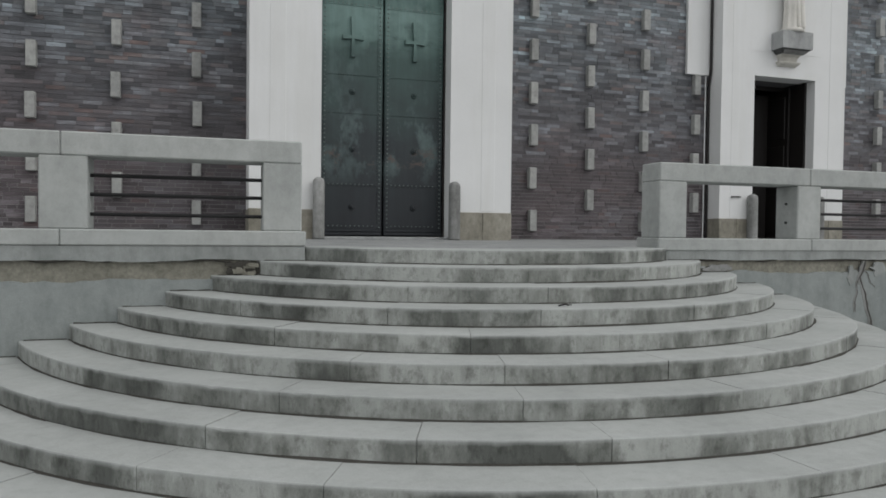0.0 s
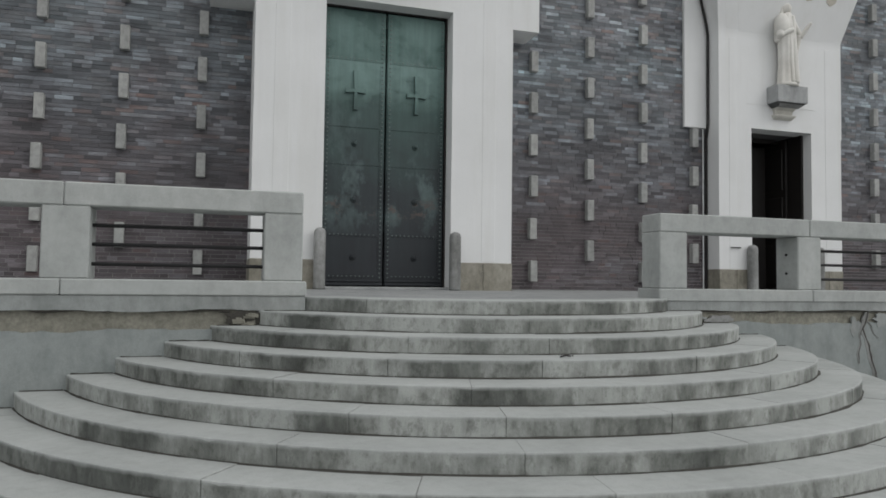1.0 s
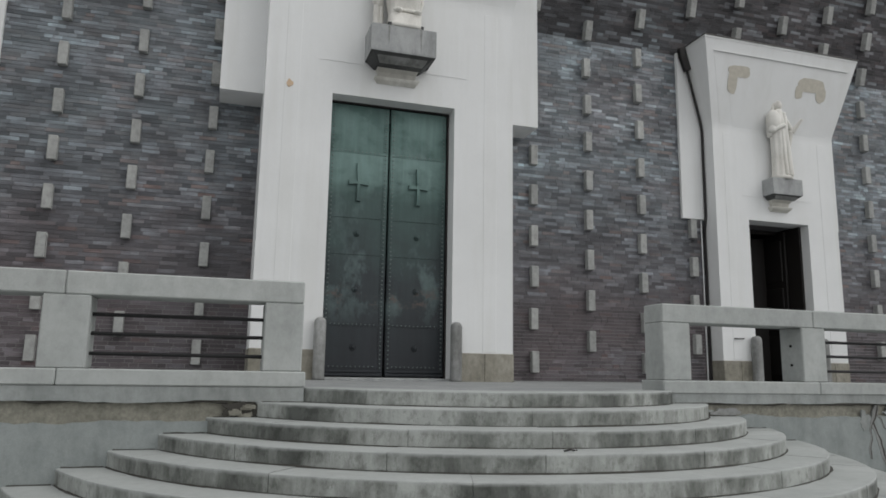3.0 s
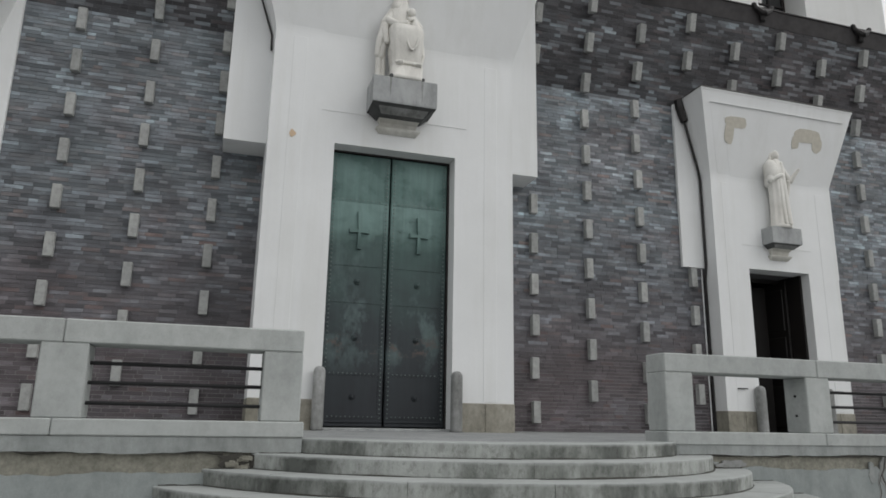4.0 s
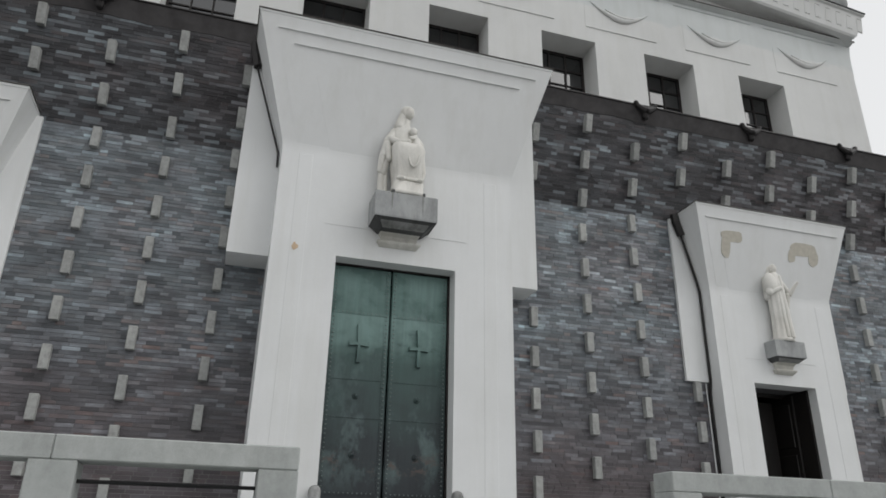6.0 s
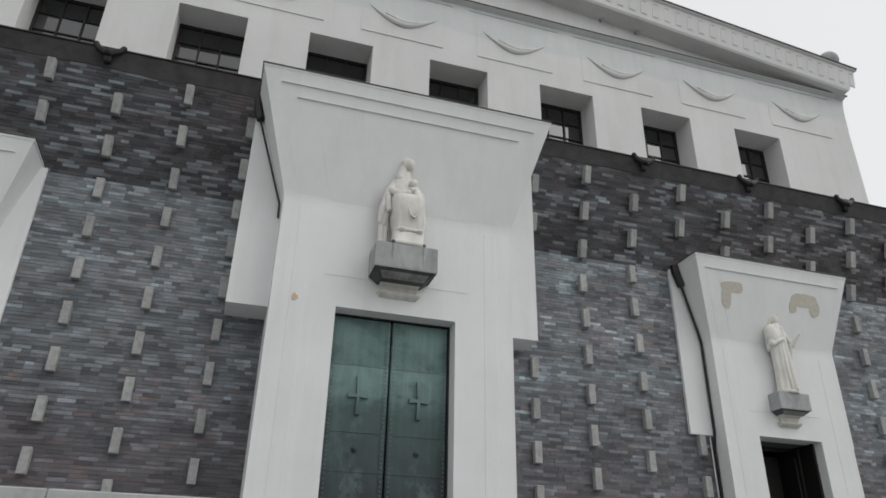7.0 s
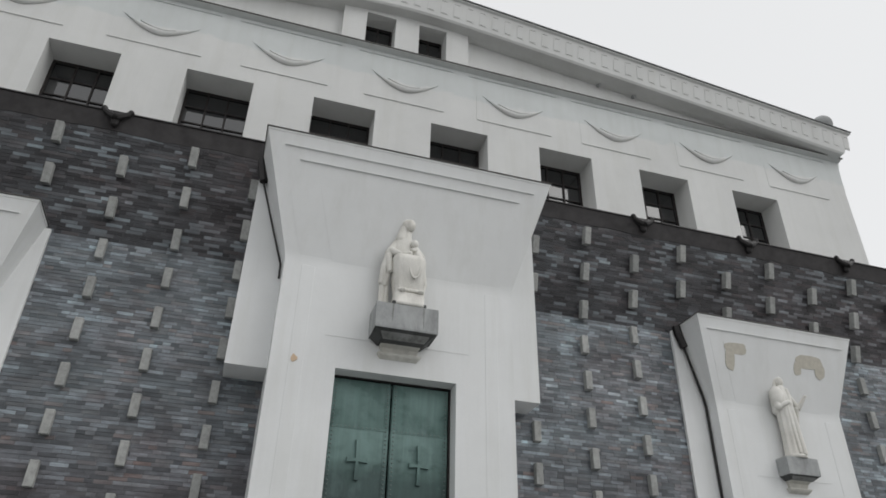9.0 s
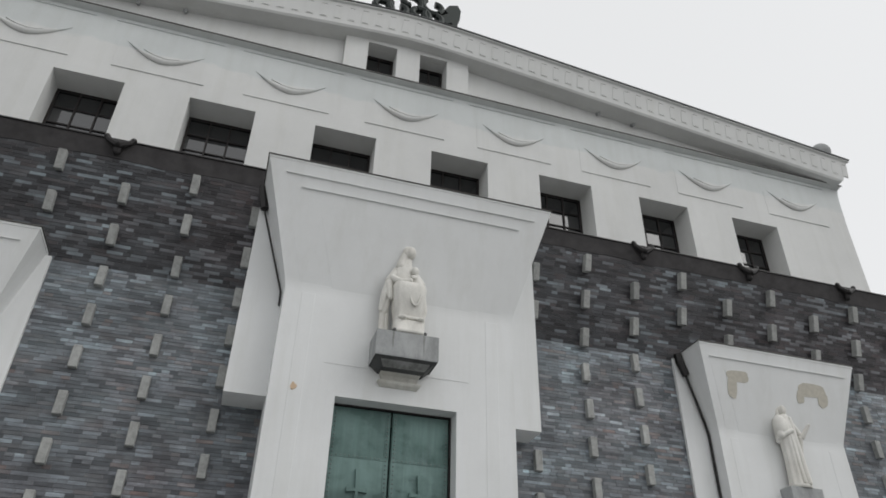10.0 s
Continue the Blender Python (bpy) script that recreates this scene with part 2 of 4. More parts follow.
def bronze_material():
    m, n, l, b = material("green patinated bronze", 0.42, 0.35)
    geo = n.new("ShaderNodeNewGeometry")
    sep = n.new("ShaderNodeSeparateXYZ")
    l.new(geo.outputs["Position"], sep.inputs[0])
    mr = n.new("ShaderNodeMapRange")
    mr.inputs["From Min"].default_value, mr.inputs["From Max"].default_value = 0.3, 4.6
    l.new(sep.outputs["Z"], mr.inputs["Value"])
    wob = n.new("ShaderNodeMath")
    wob.operation = 'MULTIPLY_ADD'
    wob.inputs[1].default_value, wob.inputs[2].default_value = 0.55, -0.27
    l.new(noise_node(n, l, 1.6, 6), wob.inputs[0])
    add = n.new("ShaderNodeMath")
    l.new(mr.outputs[0], add.inputs[0])
    l.new(wob.outputs[0], add.inputs[1])
    c = ramp(n, l, add.outputs[0], (0.05, (0.027, 0.031, 0.036)), (0.32, (0.033, 0.043, 0.047)), (0.60, (0.050, 0.082, 0.078)), (0.85, (0.066, 0.122, 0.110)), (1.0, (0.085, 0.150, 0.136)))
    # pale worn patches, with whitish reflections painted into the same colour
    worn = ramp(n, l, noise_node(n, l, 2.1, 9, (1, 1, 0.6), 0.70), (0.52, (0, 0, 0)), (0.58, (0.5, 0.5, 0.5)), (0.70, (1, 1, 1)))
    fade = ramp(n, l, mr.outputs[0], *((p, (q, q, q)) for p, q in ((0.14, 0.0), (0.22, 0.5), (0.40, 0.6), (0.48, 0.3), (0.72, 0.3), (0.78, 0.85), (0.87, 0.8), (0.92, 0.4))))
    c = mixed(n, l, 'MIX', mixed(n, l, 'MULTIPLY', 1.0, worn, fade), c, (0.150, 0.215, 0.21))
    # cloudy pale bloom with painted reflection under the top strap and at the head
    bloom_sheen = ramp(n, l, noise_node(n, l, 1.7, 6, (1, 1, 1.5), 0.55), (0.42, (0, 0, 0)), (0.47, (0.55, 0.55, 0.55)), (0.62, (1, 1, 1)))
    where = ramp(n, l, mr.outputs[0], *((p, (q, q, q)) for p, q in ((0.66, 0.0), (0.74, 0.7), (0.85, 0.9), (0.865, 0.35), (1.0, 0.6))))
    c = mixed(n, l, 'MIX', mixed(n, l, 'MULTIPLY', 1.0, bloom_sheen, where), c, (0.175, 0.27, 0.252))
    scuffs = ramp(n, l, noise_node(n, l, 5.5, 9, (1, 1, 0.5), 0.75), (0.60, (0, 0, 0)), (0.70, (0.5, 0.5, 0.5)))
    c = mixed(n, l, 'MIX', mixed(n, l, 'MULTIPLY', 1.0, scuffs, fade), c, (0.24, 0.31, 0.305))
    # brown rubbed patch at hand height
    rub = ramp(n, l, mr.outputs[0], (0.20, (0, 0, 0)), (0.24, (1, 1, 1)), (0.27, (1, 1, 1)), (0.32, (0, 0, 0)))
    spots = ramp(n, l, noise_node(n, l, 3.2, 9, (1, 1, 1.6), 0.75), (0.55, (0, 0, 0)), (0.62, (0.8, 0.8, 0.8)))
    c = mixed(n, l, 'MIX', mixed(n, l, 'MULTIPLY', 1.0, rub, spots), c, (0.105, 0.080, 0.070))
    runs = ramp(n, l, noise_node(n, l, 5.0, 6, (2.2, 2.2, 0.14)), (0.36, (0.45, 0.45, 0.45)), (0.6, (1, 1, 1)))
    c = mixed(n, l, 'MULTIPLY', 0.3, c, runs)
    rough = n.new("ShaderNodeMapRange")
    rough.inputs["To Min"].default_value, rough.inputs["To Max"].default_value = 0.28, 0.62
    l.new(noise_node(n, l, 2.2, 6), rough.inputs["Value"])
    l.new(rough.outputs[0], b.inputs["Roughness"])
    l.new(c, b.inputs["Base Color"])
    bump(n, l, b, noise_node(n, l, 9, 6), 0.12, 0.02)
    return m


BRONZE = bronze_material()


# ---- mesh helpers ----
def box(bm, x0, x1, y0, y1, z0, z1):
    vs = [bm.verts.new((x, y, z)) for z in (z0, z1) for y in (y0, y1) for x in (x0, x1)]
    for f in ((0, 2, 3, 1), (4, 5, 7, 6), (0, 1, 5, 4), (2, 6, 7, 3), (0, 4, 6, 2), (1, 3, 7, 5)):
        bm.faces.new([vs[i] for i in f])
    return vs


def chamfered(x0, x1, y0, y1, z0, z1, width=0.012, segments=1):
    bm = bmesh.new()
    box(bm, x0, x1, y0, y1, z0, z1)
    bmesh.ops.bevel(bm, geom=bm.edges[:], offset=width, segments=segments, affect='EDGES')
    return bm


def boxes(*dims):
    bm = bmesh.new()
    for d in dims:
        box(bm, *d)
    return bm


def prism(outline, y0, y1):
    """An outline in x and z, swept from y0 to y1."""
    bm = bmesh.new()
    a = [bm.verts.new((x, y0, z)) for x, z in outline]
    b = [bm.verts.new((x, y1, z)) for x, z in outline]
    bm.faces.new(a)
    bm.faces.new(b[::-1])
    for i in range(len(a)):
        j = (i + 1) % len(a)
        bm.faces.new((a[j], a[i], b[i], b[j]))
    bmesh.ops.recalc_face_normals(bm, faces=bm.faces[:])
    return bm


def loft(rings, close=True):
    """Rings of equal length, joined in order and capped."""
    bm = bmesh.new()
    vs = [[bm.verts.new(p) for p in ring] for ring in rings]
    for a, b in zip(vs, vs[1:]):
        for i in range(len(a)):
            j = (i + 1) % len(a)
            bm.faces.new((a[i], a[j], b[j], b[i]))
    if close:
        bm.faces.new(vs[0][::-1])
        bm.faces.new(vs[-1])
    bmesh.ops.recalc_face_normals(bm, faces=bm.faces[:])
    return bm


def mesh_of(name, bm, mat, smooth=False):
    me = bpy.data.meshes.new(name)
    bm.to_mesh(me)
    bm.free()
    me.materials.append(mat)
    if smooth:
        me.shade_smooth()
    return me


def part(name, bm, mat, parent, label="", smooth=False):
    ob = new(name, mesh_of(name, bm, mat, smooth))
    if parent is not None:
        ob.parent = parent
        ob.matrix_parent_inverse = Matrix.Translation(-parent.location)
    if label:
        tagged(ob, label)
    return ob


def thing(name, at, label, category, group="", kind=""):
    ob = new(name)
    ob.location = at
    ob.empty_display_size = 0.1
    return tagged(ob, label, category, group, kind)


def tube(points, radius, ring=10):
    rings = []
    for i, p in enumerate(points):
        p = Vector(p)
        d = (Vector(points[min(i + 1, len(points) - 1)]) - Vector(points[max(i - 1, 0)])).normalized()
        u = d.orthogonal().normalized() if abs(d.x) > 0.9 else Vector((1, 0, 0)).cross(d).normalized()
        w = d.cross(u)
        rings.append([p + radius * (math.cos(a) * u + math.sin(a) * w) for a in (k * math.tau / ring for k in range(ring))])
    return loft(rings)


# ---- ground ----
H = 0.144
RISERS = 10
GROUND_Z = -H * RISERS
ground = part("ground", boxes((-400, 400, -400, 400, GROUND_Z - 0.3, GROUND_Z)), GROUND, None)
tagged(ground, "grey paved forecourt at the foot of the steps", "ground", kind="structure")

# ---- terrace ----
CX, CY, R1, TREAD = 0.238, -4.172, 2.611, 0.384
FACE_Y = -5.7
bm = bmesh.new()
box(bm, -14.0, 14.0, FACE_Y + 0.02, 0.5, GROUND_Z, -0.02)
for v in bm.verts:
    if v.co.z > -0.1 and v.co.y > 0:
        v.co.z = 0.03
terrace = part("terrace_floor", bm, TERRACE, None)
tagged(terrace, "smooth grey stone paving of the raised terrace", "terrace", kind="structure")
bm = bmesh.new()
arc = [(CX + (R1 - 0.40) * math.cos(a), CY + (R1 - 0.40) * math.sin(a)) for a in np.linspace(math.pi + 0.72, math.tau - 0.72, 33)]
lo = [bm.verts.new((x, min(y, FACE_Y + 0.02), -0.3)) for x, y in arc]
hi = [bm.verts.new((x, min(y, FACE_Y + 0.02), -0.018)) for x, y in arc]
bm.faces.new(hi)
for i in range(len(arc) - 1):
    bm.faces.new((lo[i], lo[i + 1], hi[i + 1], hi[i]))
part("paving_edge", bm, TERRACE, terrace)

# ---- round steps, stone by stone ----
stairs = thing("staircase", (CX, CY, GROUND_Z), "round flight of worn grey stone steps with dark streaks", "staircase", kind="structure")
rnd = random.Random(7)


def step_stone(a0, a1, r_in, r_out, zt, zb):
    n = max(3, int((a1 - a0) * r_out / 0.06))
    rings = []
    c = 0.012
    for i in range(n + 1):
        a = a0 + (a1 - a0) * i / n
        x, y = math.cos(a) * r_out, math.sin(a) * r_out
        # worn nosing with a few chips
        c = 0.010 + 0.006 * noise.noise((x * 3, y * 3, zt)) + 0.05 * max(0.0, noise.noise((x * 7, y * 7, zt * 5)) - 0.42)
        prof = ((r_in, zb), (r_out - 0.012, zb), (r_out - 0.002, zb + 0.03), (r_out, zt - c), (r_out - c * 0.3, zt - c * 0.3), (r_out - c, zt), (r_in, zt))
        rings.append([(CX + r * math.cos(a), CY + r * math.sin(a), z) for r, z in prof])
    return loft(rings)


for k in range(1, RISERS + 1):
    r = R1 + TREAD * (k - 1)
    zt = -H * (k - 1)
    over = math.asin(min(0.98, (CY - FACE_Y - 0.06) / r))
    a, end = math.pi + over, math.tau - over
    part("bedding", step_stone(a, end, r - TREAD - 0.09, r - 0.012, zt - 0.006, zt - H - 0.01), MORTAR_PALE, stairs)
    a_next = a + rnd.uniform(0.5, 1.5) / r
    while a < end - 1e-6:
        b = min(a_next, end)
        if end - b < 0.35 / r:
            b = end
        gap = rnd.choice((0.001, 0.0018, 0.0025, 0.005)) / r
        dr, dz = rnd.uniform(-0.004, 0.003), rnd.uniform(-0.003, 0.002)
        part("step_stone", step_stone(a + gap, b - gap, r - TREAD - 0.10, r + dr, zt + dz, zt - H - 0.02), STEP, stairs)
        a, a_next = b, b + rnd.uniform(1.0, 1.75) / r

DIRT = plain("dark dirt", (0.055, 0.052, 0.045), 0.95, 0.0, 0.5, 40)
for k in range(1, RISERS + 1):
    r = R1 + TREAD * (k - 1)
    over = math.asin(min(0.98, (CY - FACE_Y + 0.03) / r))
    rings = []
    for a in np.linspace(math.pi + over, math.tau - over, 110):
        c, q = math.cos(a), math.sin(a)
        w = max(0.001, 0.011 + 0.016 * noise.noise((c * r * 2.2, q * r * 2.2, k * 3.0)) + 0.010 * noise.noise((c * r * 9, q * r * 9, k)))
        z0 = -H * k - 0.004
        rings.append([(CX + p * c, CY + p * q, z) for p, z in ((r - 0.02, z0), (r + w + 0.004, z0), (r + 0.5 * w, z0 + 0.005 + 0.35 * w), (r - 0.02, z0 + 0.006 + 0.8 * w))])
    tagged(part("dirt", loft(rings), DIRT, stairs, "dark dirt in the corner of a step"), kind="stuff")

for k in range(2, RISERS + 1):
    for s in (-1, 1):
        dy = CY - FACE_Y + 0.03
        xa, xb = (math.sqrt((R1 + TREAD * i) ** 2 - dy * dy) for i in (k - 2, k - 1))
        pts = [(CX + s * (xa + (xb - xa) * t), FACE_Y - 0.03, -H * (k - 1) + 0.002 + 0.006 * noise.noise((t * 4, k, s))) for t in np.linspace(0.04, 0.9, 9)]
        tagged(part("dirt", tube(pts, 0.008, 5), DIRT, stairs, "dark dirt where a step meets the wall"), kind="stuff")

# ---- retaining walls under the parapets ----


def ragged(x0, x1, z, depth, seed, step=0.05):
    noise_at = [(x0 + i * (x1 - x0) / max(1, int((x1 - x0) / step))) for i in range(max(1, int((x1 - x0) / step)) + 1)]
    return [(x, z + depth * (noise.noise((x * 1.3, seed, 0)) + 0.45 * noise.noise((x * 5.1, seed, 3)) + 0.25 * noise.noise((x * 14, seed, 6)))) for x in noise_at]


def retaining_wall(name, x0, x1, seed, label, drop):
    core = part(name, boxes((x0, x1, FACE_Y + 0.012, FACE_Y + 0.45, GROUND_Z, -0.004)), CORE, None)
    tagged(core, label, "wall", kind="structure")
    low = ragged(x0, x1, drop, 0.05, seed)
    part("render_coat", prism([(x0, GROUND_Z), (x1, GROUND_Z)] + low[::-1], FACE_Y - 0.028, FACE_Y + 0.01), RENDERCOAT, core)
    up = ragged(x0, x1, -0.142, 0.022, seed + 5)
    part("upper_band", prism([(x0, -0.004), (x1, -0.004)] + up[::-1], FACE_Y - 0.034, FACE_Y + 0.01), BAND, core)
    return core


left_wall = retaining_wall("retaining_wall_west", -14.0, -1.88, 2.0, "grey rendered retaining wall with a crumbled strip below the coping", -0.325)
right_wall = retaining_wall("retaining_wall_east", 2.33, 14.0, 8.0, "grey rendered retaining wall, flaking and cracked beside the steps", -0.30)

def flake(x, z, w, h, seed, depth=0.03):
    """A patch where the render has come away, with a ragged edge."""
    pts = []
    for i in range(44):
        a = math.tau * i / 44
        c, q = math.cos(a), math.sin(a)
        r = 1 + 0.55 * noise.noise((c * 1.4, q * 1.4, seed)) + 0.30 * noise.noise((c * 4, q * 4, seed + 7)) + 0.12 * noise.noise((c * 11, q * 11, seed))
        pts.append((x + 0.5 * w * r * c, z + 0.5 * h * r * q))
    return prism(pts, FACE_Y - depth - 0.004, FACE_Y - 0.01)


part("hole", flake(-2.46, -0.215, 0.32, 0.16, 12, 0.034), DIRT, left_wall, "dark broken-out hole under the coping")
bm = bmesh.new()
rr = random.Random(3)
for i in range(13):
    c = Vector((-2.46 + rr.uniform(-0.11, 0.11), FACE_Y - 0.04, -0.235 + rr.uniform(-0.035, 0.05)))
    g = 0.5 * Vector((rr.uniform(0.03, 0.10), 0.03, rr.uniform(0.018, 0.04)))
    vs = box(bm, c.x - g.x, c.x + g.x, c.y - g.y, c.y + g.y, c.z - g.z, c.z + g.z)
    for v in vs:
        v.co += Vector((rr.uniform(-1, 1), rr.uniform(-1, 1), rr.uniform(-1, 1))) * 0.008
part("rubble", bm, CORE, left_wall, "broken brick and mortar in the hole")
part("bare_spot", flake(3.08, -0.245, 0.42, 0.09, 1, 0.030), GUARD, right_wall, "dark bare spot where the coat has come off")
part("bare_spot", flake(2.72, -0.225, 0.24, 0.05, 4, 0.029), BAND, right_wall)
part("patched_coat", flake(5.14, -0.36, 0.15, 0.22, 2, 0.0290), BAND, right_wall, "pale loose flake of render")
part("patched_coat", flake(5.60, -0.26, 0.26, 0.15, 6, 0.0290), BAND, right_wall, "pale loose flake of render")
# the break runs down from the coping and forks
for path, wide in ((((5.34, -0.16), (5.31, -0.27), (5.26, -0.37), (5.30, -0.48), (5.36, -0.60), (5.38, -0.74), (5.44, -0.88), (5.47, -1.02), (5.50, -1.2)), 0.035),
                   (((5.26, -0.37), (5.21, -0.47), (5.23, -0.58), (5.18, -0.70), (5.20, -0.82)), 0.016), (((5.31, -0.27), (5.40, -0.33), (5.45, -0.44), (5.52, -0.50)), 0.014)):
    left, right = [], []
    for i in range(len(path) * 4 - 3):
        j = min(i // 4, len(path) - 2)
        t = i / 4 - j
        px, pz = path[j][0] * (1 - t) + path[j + 1][0] * t, path[j][1] * (1 - t) + path[j + 1][1] * t
        w = wide * (1 + 0.8 * noise.noise((pz * 9, px * 3, 1)))
        left.append((px - w + 0.02 * noise.noise((pz * 14, 2, px)), pz))
        right.append((px + w + 0.02 * noise.noise((pz * 14, 7, px)), pz))
    part("break", prism(left + right[::-1], FACE_Y - 0.0325 - 0.001 * wide, FACE_Y - 0.01), GUARD, right_wall, "dark forked break in the render")
    core = [(x * 0.45 + q * 0.55, z) for (x, z), (q, _) in zip(left, right)], [(x * 0.15 + q * 0.85, z) for (x, z), (q, _) in zip(left, right)]
    part("crack", prism(core[0] + core[1][::-1], FACE_Y - 0.0345 - 0.001 * wide, FACE_Y - 0.01), DIRT, right_wall)


for wall, x0, x1, z0, seed in ((left_wall, -13.0, -2.6, -0.142, 3.0), (right_wall, 2.7, 13.0, -0.147, 6.0)):
    n = int((x1 - x0) / 0.08)
    pts = [(x0 + (x1 - x0) * i / n, FACE_Y - 0.018, z0 + 0.02 * noise.noise((i * 0.35, seed, 0)) + 0.01 * noise.noise((i * 1.3, seed, 4))) for i in range(n + 1)]
    part("crack", tube(pts, 0.011, 5), DIRT, wall, "dark horizontal crack in the render")

# ---- parapets ----
def parapet(name, x_end, x_far, posts, railed, joints, label, dz=0.0):
    """posts: pairs of x; railed: the bays, by number from the end post, that have three bars."""
    lo, hi = min(x_end, x_far), max(x_end, x_far)
    base = thing(name, ((lo + hi) / 2, FACE_Y + 0.2, 0), label, "parapet", kind="structure")
    y0, y1 = FACE_Y, FACE_Y + 0.38
    cuts = [lo] + sorted(joints) + [hi]
    for a, b in zip(cuts, cuts[1:]):
        part("base_stone", chamfered(a + 0.002, b - 0.002, y0 - 0.05, y1 + 0.04, dz, 0.15 + dz), PARAPET, base)
        e0 = 0.0 if a != lo or x_end > x_far else 0.04
        e1 = 0.0 if b != hi or x_end < x_far else 0.04
        part("cap_stone", chamfered(a + 0.002 + e0, b - 0.002 - e1, y0 - 0.005, y1 + 0.005, 0.825 + dz, 1.045 + dz), PARAPET, base)
    for a, b in posts:
        part("post", chamfered(a, b, y0, y1, 0.15 + dz, 0.825 + dz), PARAPET, base)
    order = sorted(posts, key=lambda p: abs(p[0] - x_end))
    for bay in railed:
        p, q = sorted((order[bay], order[bay + 1]))
        for z in (0.291 + dz, 0.478 + dz, 0.658 + dz):
            part("rail", tube([(p[1] - 0.02, y0 + 0.17, z), (q[0] + 0.02, y0 + 0.17, z)], 0.018, 8), IRON, base, "black iron bar")
    return base


parapet("parapet_west", -1.87, -13.9, [(-2.29, -1.91), (-4.27, -3.865), (-6.25, -5.85), (-8.23, -7.83), (-10.2, -9.8), (-12.2, -11.8)],
        (0, 2, 4), (-4.09, -6.05, -8.03, -10.0, -12.0), "pale grey stone parapet with square posts and iron bars")
parapet("parapet_east", 2.21, 13.9, [(2.25, 2.63), (4.27, 4.64), (6.28, 6.66), (8.3, 8.68), (10.3, 10.7), (12.3, 12.7)],
        (1, 3), (4.46, 6.47, 8.49, 10.5, 12.5), "pale grey stone parapet with square posts and iron bars", -0.033)

for z in (0.325, 0.565):
    bm = bmesh.new()
    bmesh.ops.create_cone(bm, cap_ends=True, segments=10, radius1=0.016, radius2=0.014, depth=0.02, matrix=Matrix.Translation((4.265, FACE_Y + 0.19, z)) @ Matrix.Rotation(radians(90), 4, 'Y'))
    tagged(part("bolt", bm, IRON, None), "small dark iron bolt in a stone parapet post", "bolt", "bolts in the post")
TX, TY = -0.018, -7.774
twig = part("twig", tube([(TX - 0.07, TY, -3 * H + 0.008), (TX - 0.02, TY - 0.02, -3 * H + 0.02), (TX + 0.02, TY, -3 * H + 0.012), (TX + 0.04, TY - 0.015, -3 * H + 0.016)], 0.008, 6), DARKWOOD, None)
tagged(twig, "short dark dry twig lying on a stone step", "twig")

# ---- brick wall ----
KNEE, LEAN, TOP, EDGE = 7.3, 0.28, 9.50, 13.95
DOORS = ((-9.48, -7.88, 3.54), (8.11, 9.71, 3.54), (-1.11, 1.11, 4.9))


def face(z):
    """The y of the brick face at a height: it leans out above the knee."""
    return -LEAN * max(0.0, z - KNEE)


bm = bmesh.new()
spans = []
x = -EDGE
for a, b, top in sorted(DOORS):
    spans.append((x, a, 0.0))
    spans.append((a, b, top))
    x = b
spans.append((x, EDGE, 0.0))
for a, b, z0 in spans:
    sect = [(0.006, z0), (0.006, KNEE), (face(TOP + 0.32) + 0.006, TOP + 0.32), (0.55, TOP + 0.32), (0.55, z0)]
    l0 = [bm.verts.new((a, y, z)) for y, z in sect]
    l1 = [bm.verts.new((b, y, z)) for y, z in sect]
    bm.faces.new(l0)
    bm.faces.new(l1[::-1])
    for i in range(5):
        bm.faces.new((l0[(i + 1) % 5], l0[i], l1[i], l1[(i + 1) % 5]))
bmesh.ops.recalc_face_normals(bm, faces=bm.faces[:])
brick_wall = part("wall_south", bm, MORTAR, None)
tagged(brick_wall, "shade-darkened clinker brick wall with rows of projecting header stones", "wall", kind="structure")

# header stones in staggered columns
STUDS = []
for i in range(-9, 10):
    if i == 0:
        continue
    col = abs(i) - 1
    xc = (0.045 if i > 0 else 0.06) + math.copysign(3.13 + 1.25 * col, i)
    if abs(xc) > EDGE - 0.3:
        continue
    z = (0.19 if col % 2 == 0 else 0.615) + (0.04 if i < 0 else 0.0)
    while z < 9.3:
        STUDS.append((xc, z))
        z += 0.832


def covered(x, z):
    """Behind a portal."""
    if abs(x) < 2.2 or (abs(x) < 2.95 and z > 4.95):
        return True
    u = abs(x - 8.91) if x > 0 else abs(x + 8.68)
    return z < 7.3 and (u < 1.58 or (u < 1.95 and z > 3.6))


stud_mesh = mesh_of("stud", chamfered(-0.075, 0.075, -0.12, 0.05, 0.0, 0.416, 0.01), STUD)
rs = random.Random(11)
for xc, z in STUDS:
    u = abs(xc - 8.91) if xc > 0 else abs(xc + 8.68)
    if abs(xc) < 2.98 and z > 4.6 or abs(xc) < 2.25 or (u < 1.66 and z < 7.35) or (u < 2.15 and 3.3 < z < 7.35):
        continue
    ob = new("header_stone", stud_mesh)
    ob.parent = brick_wall
    ob.matrix_basis = pose(xc + rs.uniform(-0.012, 0.012), face(z + 0.2) , z + rs.uniform(-0.012, 0.012), math.degrees(math.atan(LEAN)) if z > KNEE - 0.1 else 0, 0, rs.uniform(-0.8, 0.8))


# ---- white portals ----
def frame_pieces(cx, half, door_half, top_door, y, top, side):
    """The jambs and lintel of a portal, butted."""
    return ((cx - half, cx - door_half, y, side, 0.0, top), (cx + door_half, cx + half, y, side, 0.0, top), (cx - door_half, cx + door_half, y, side, top_door, top))


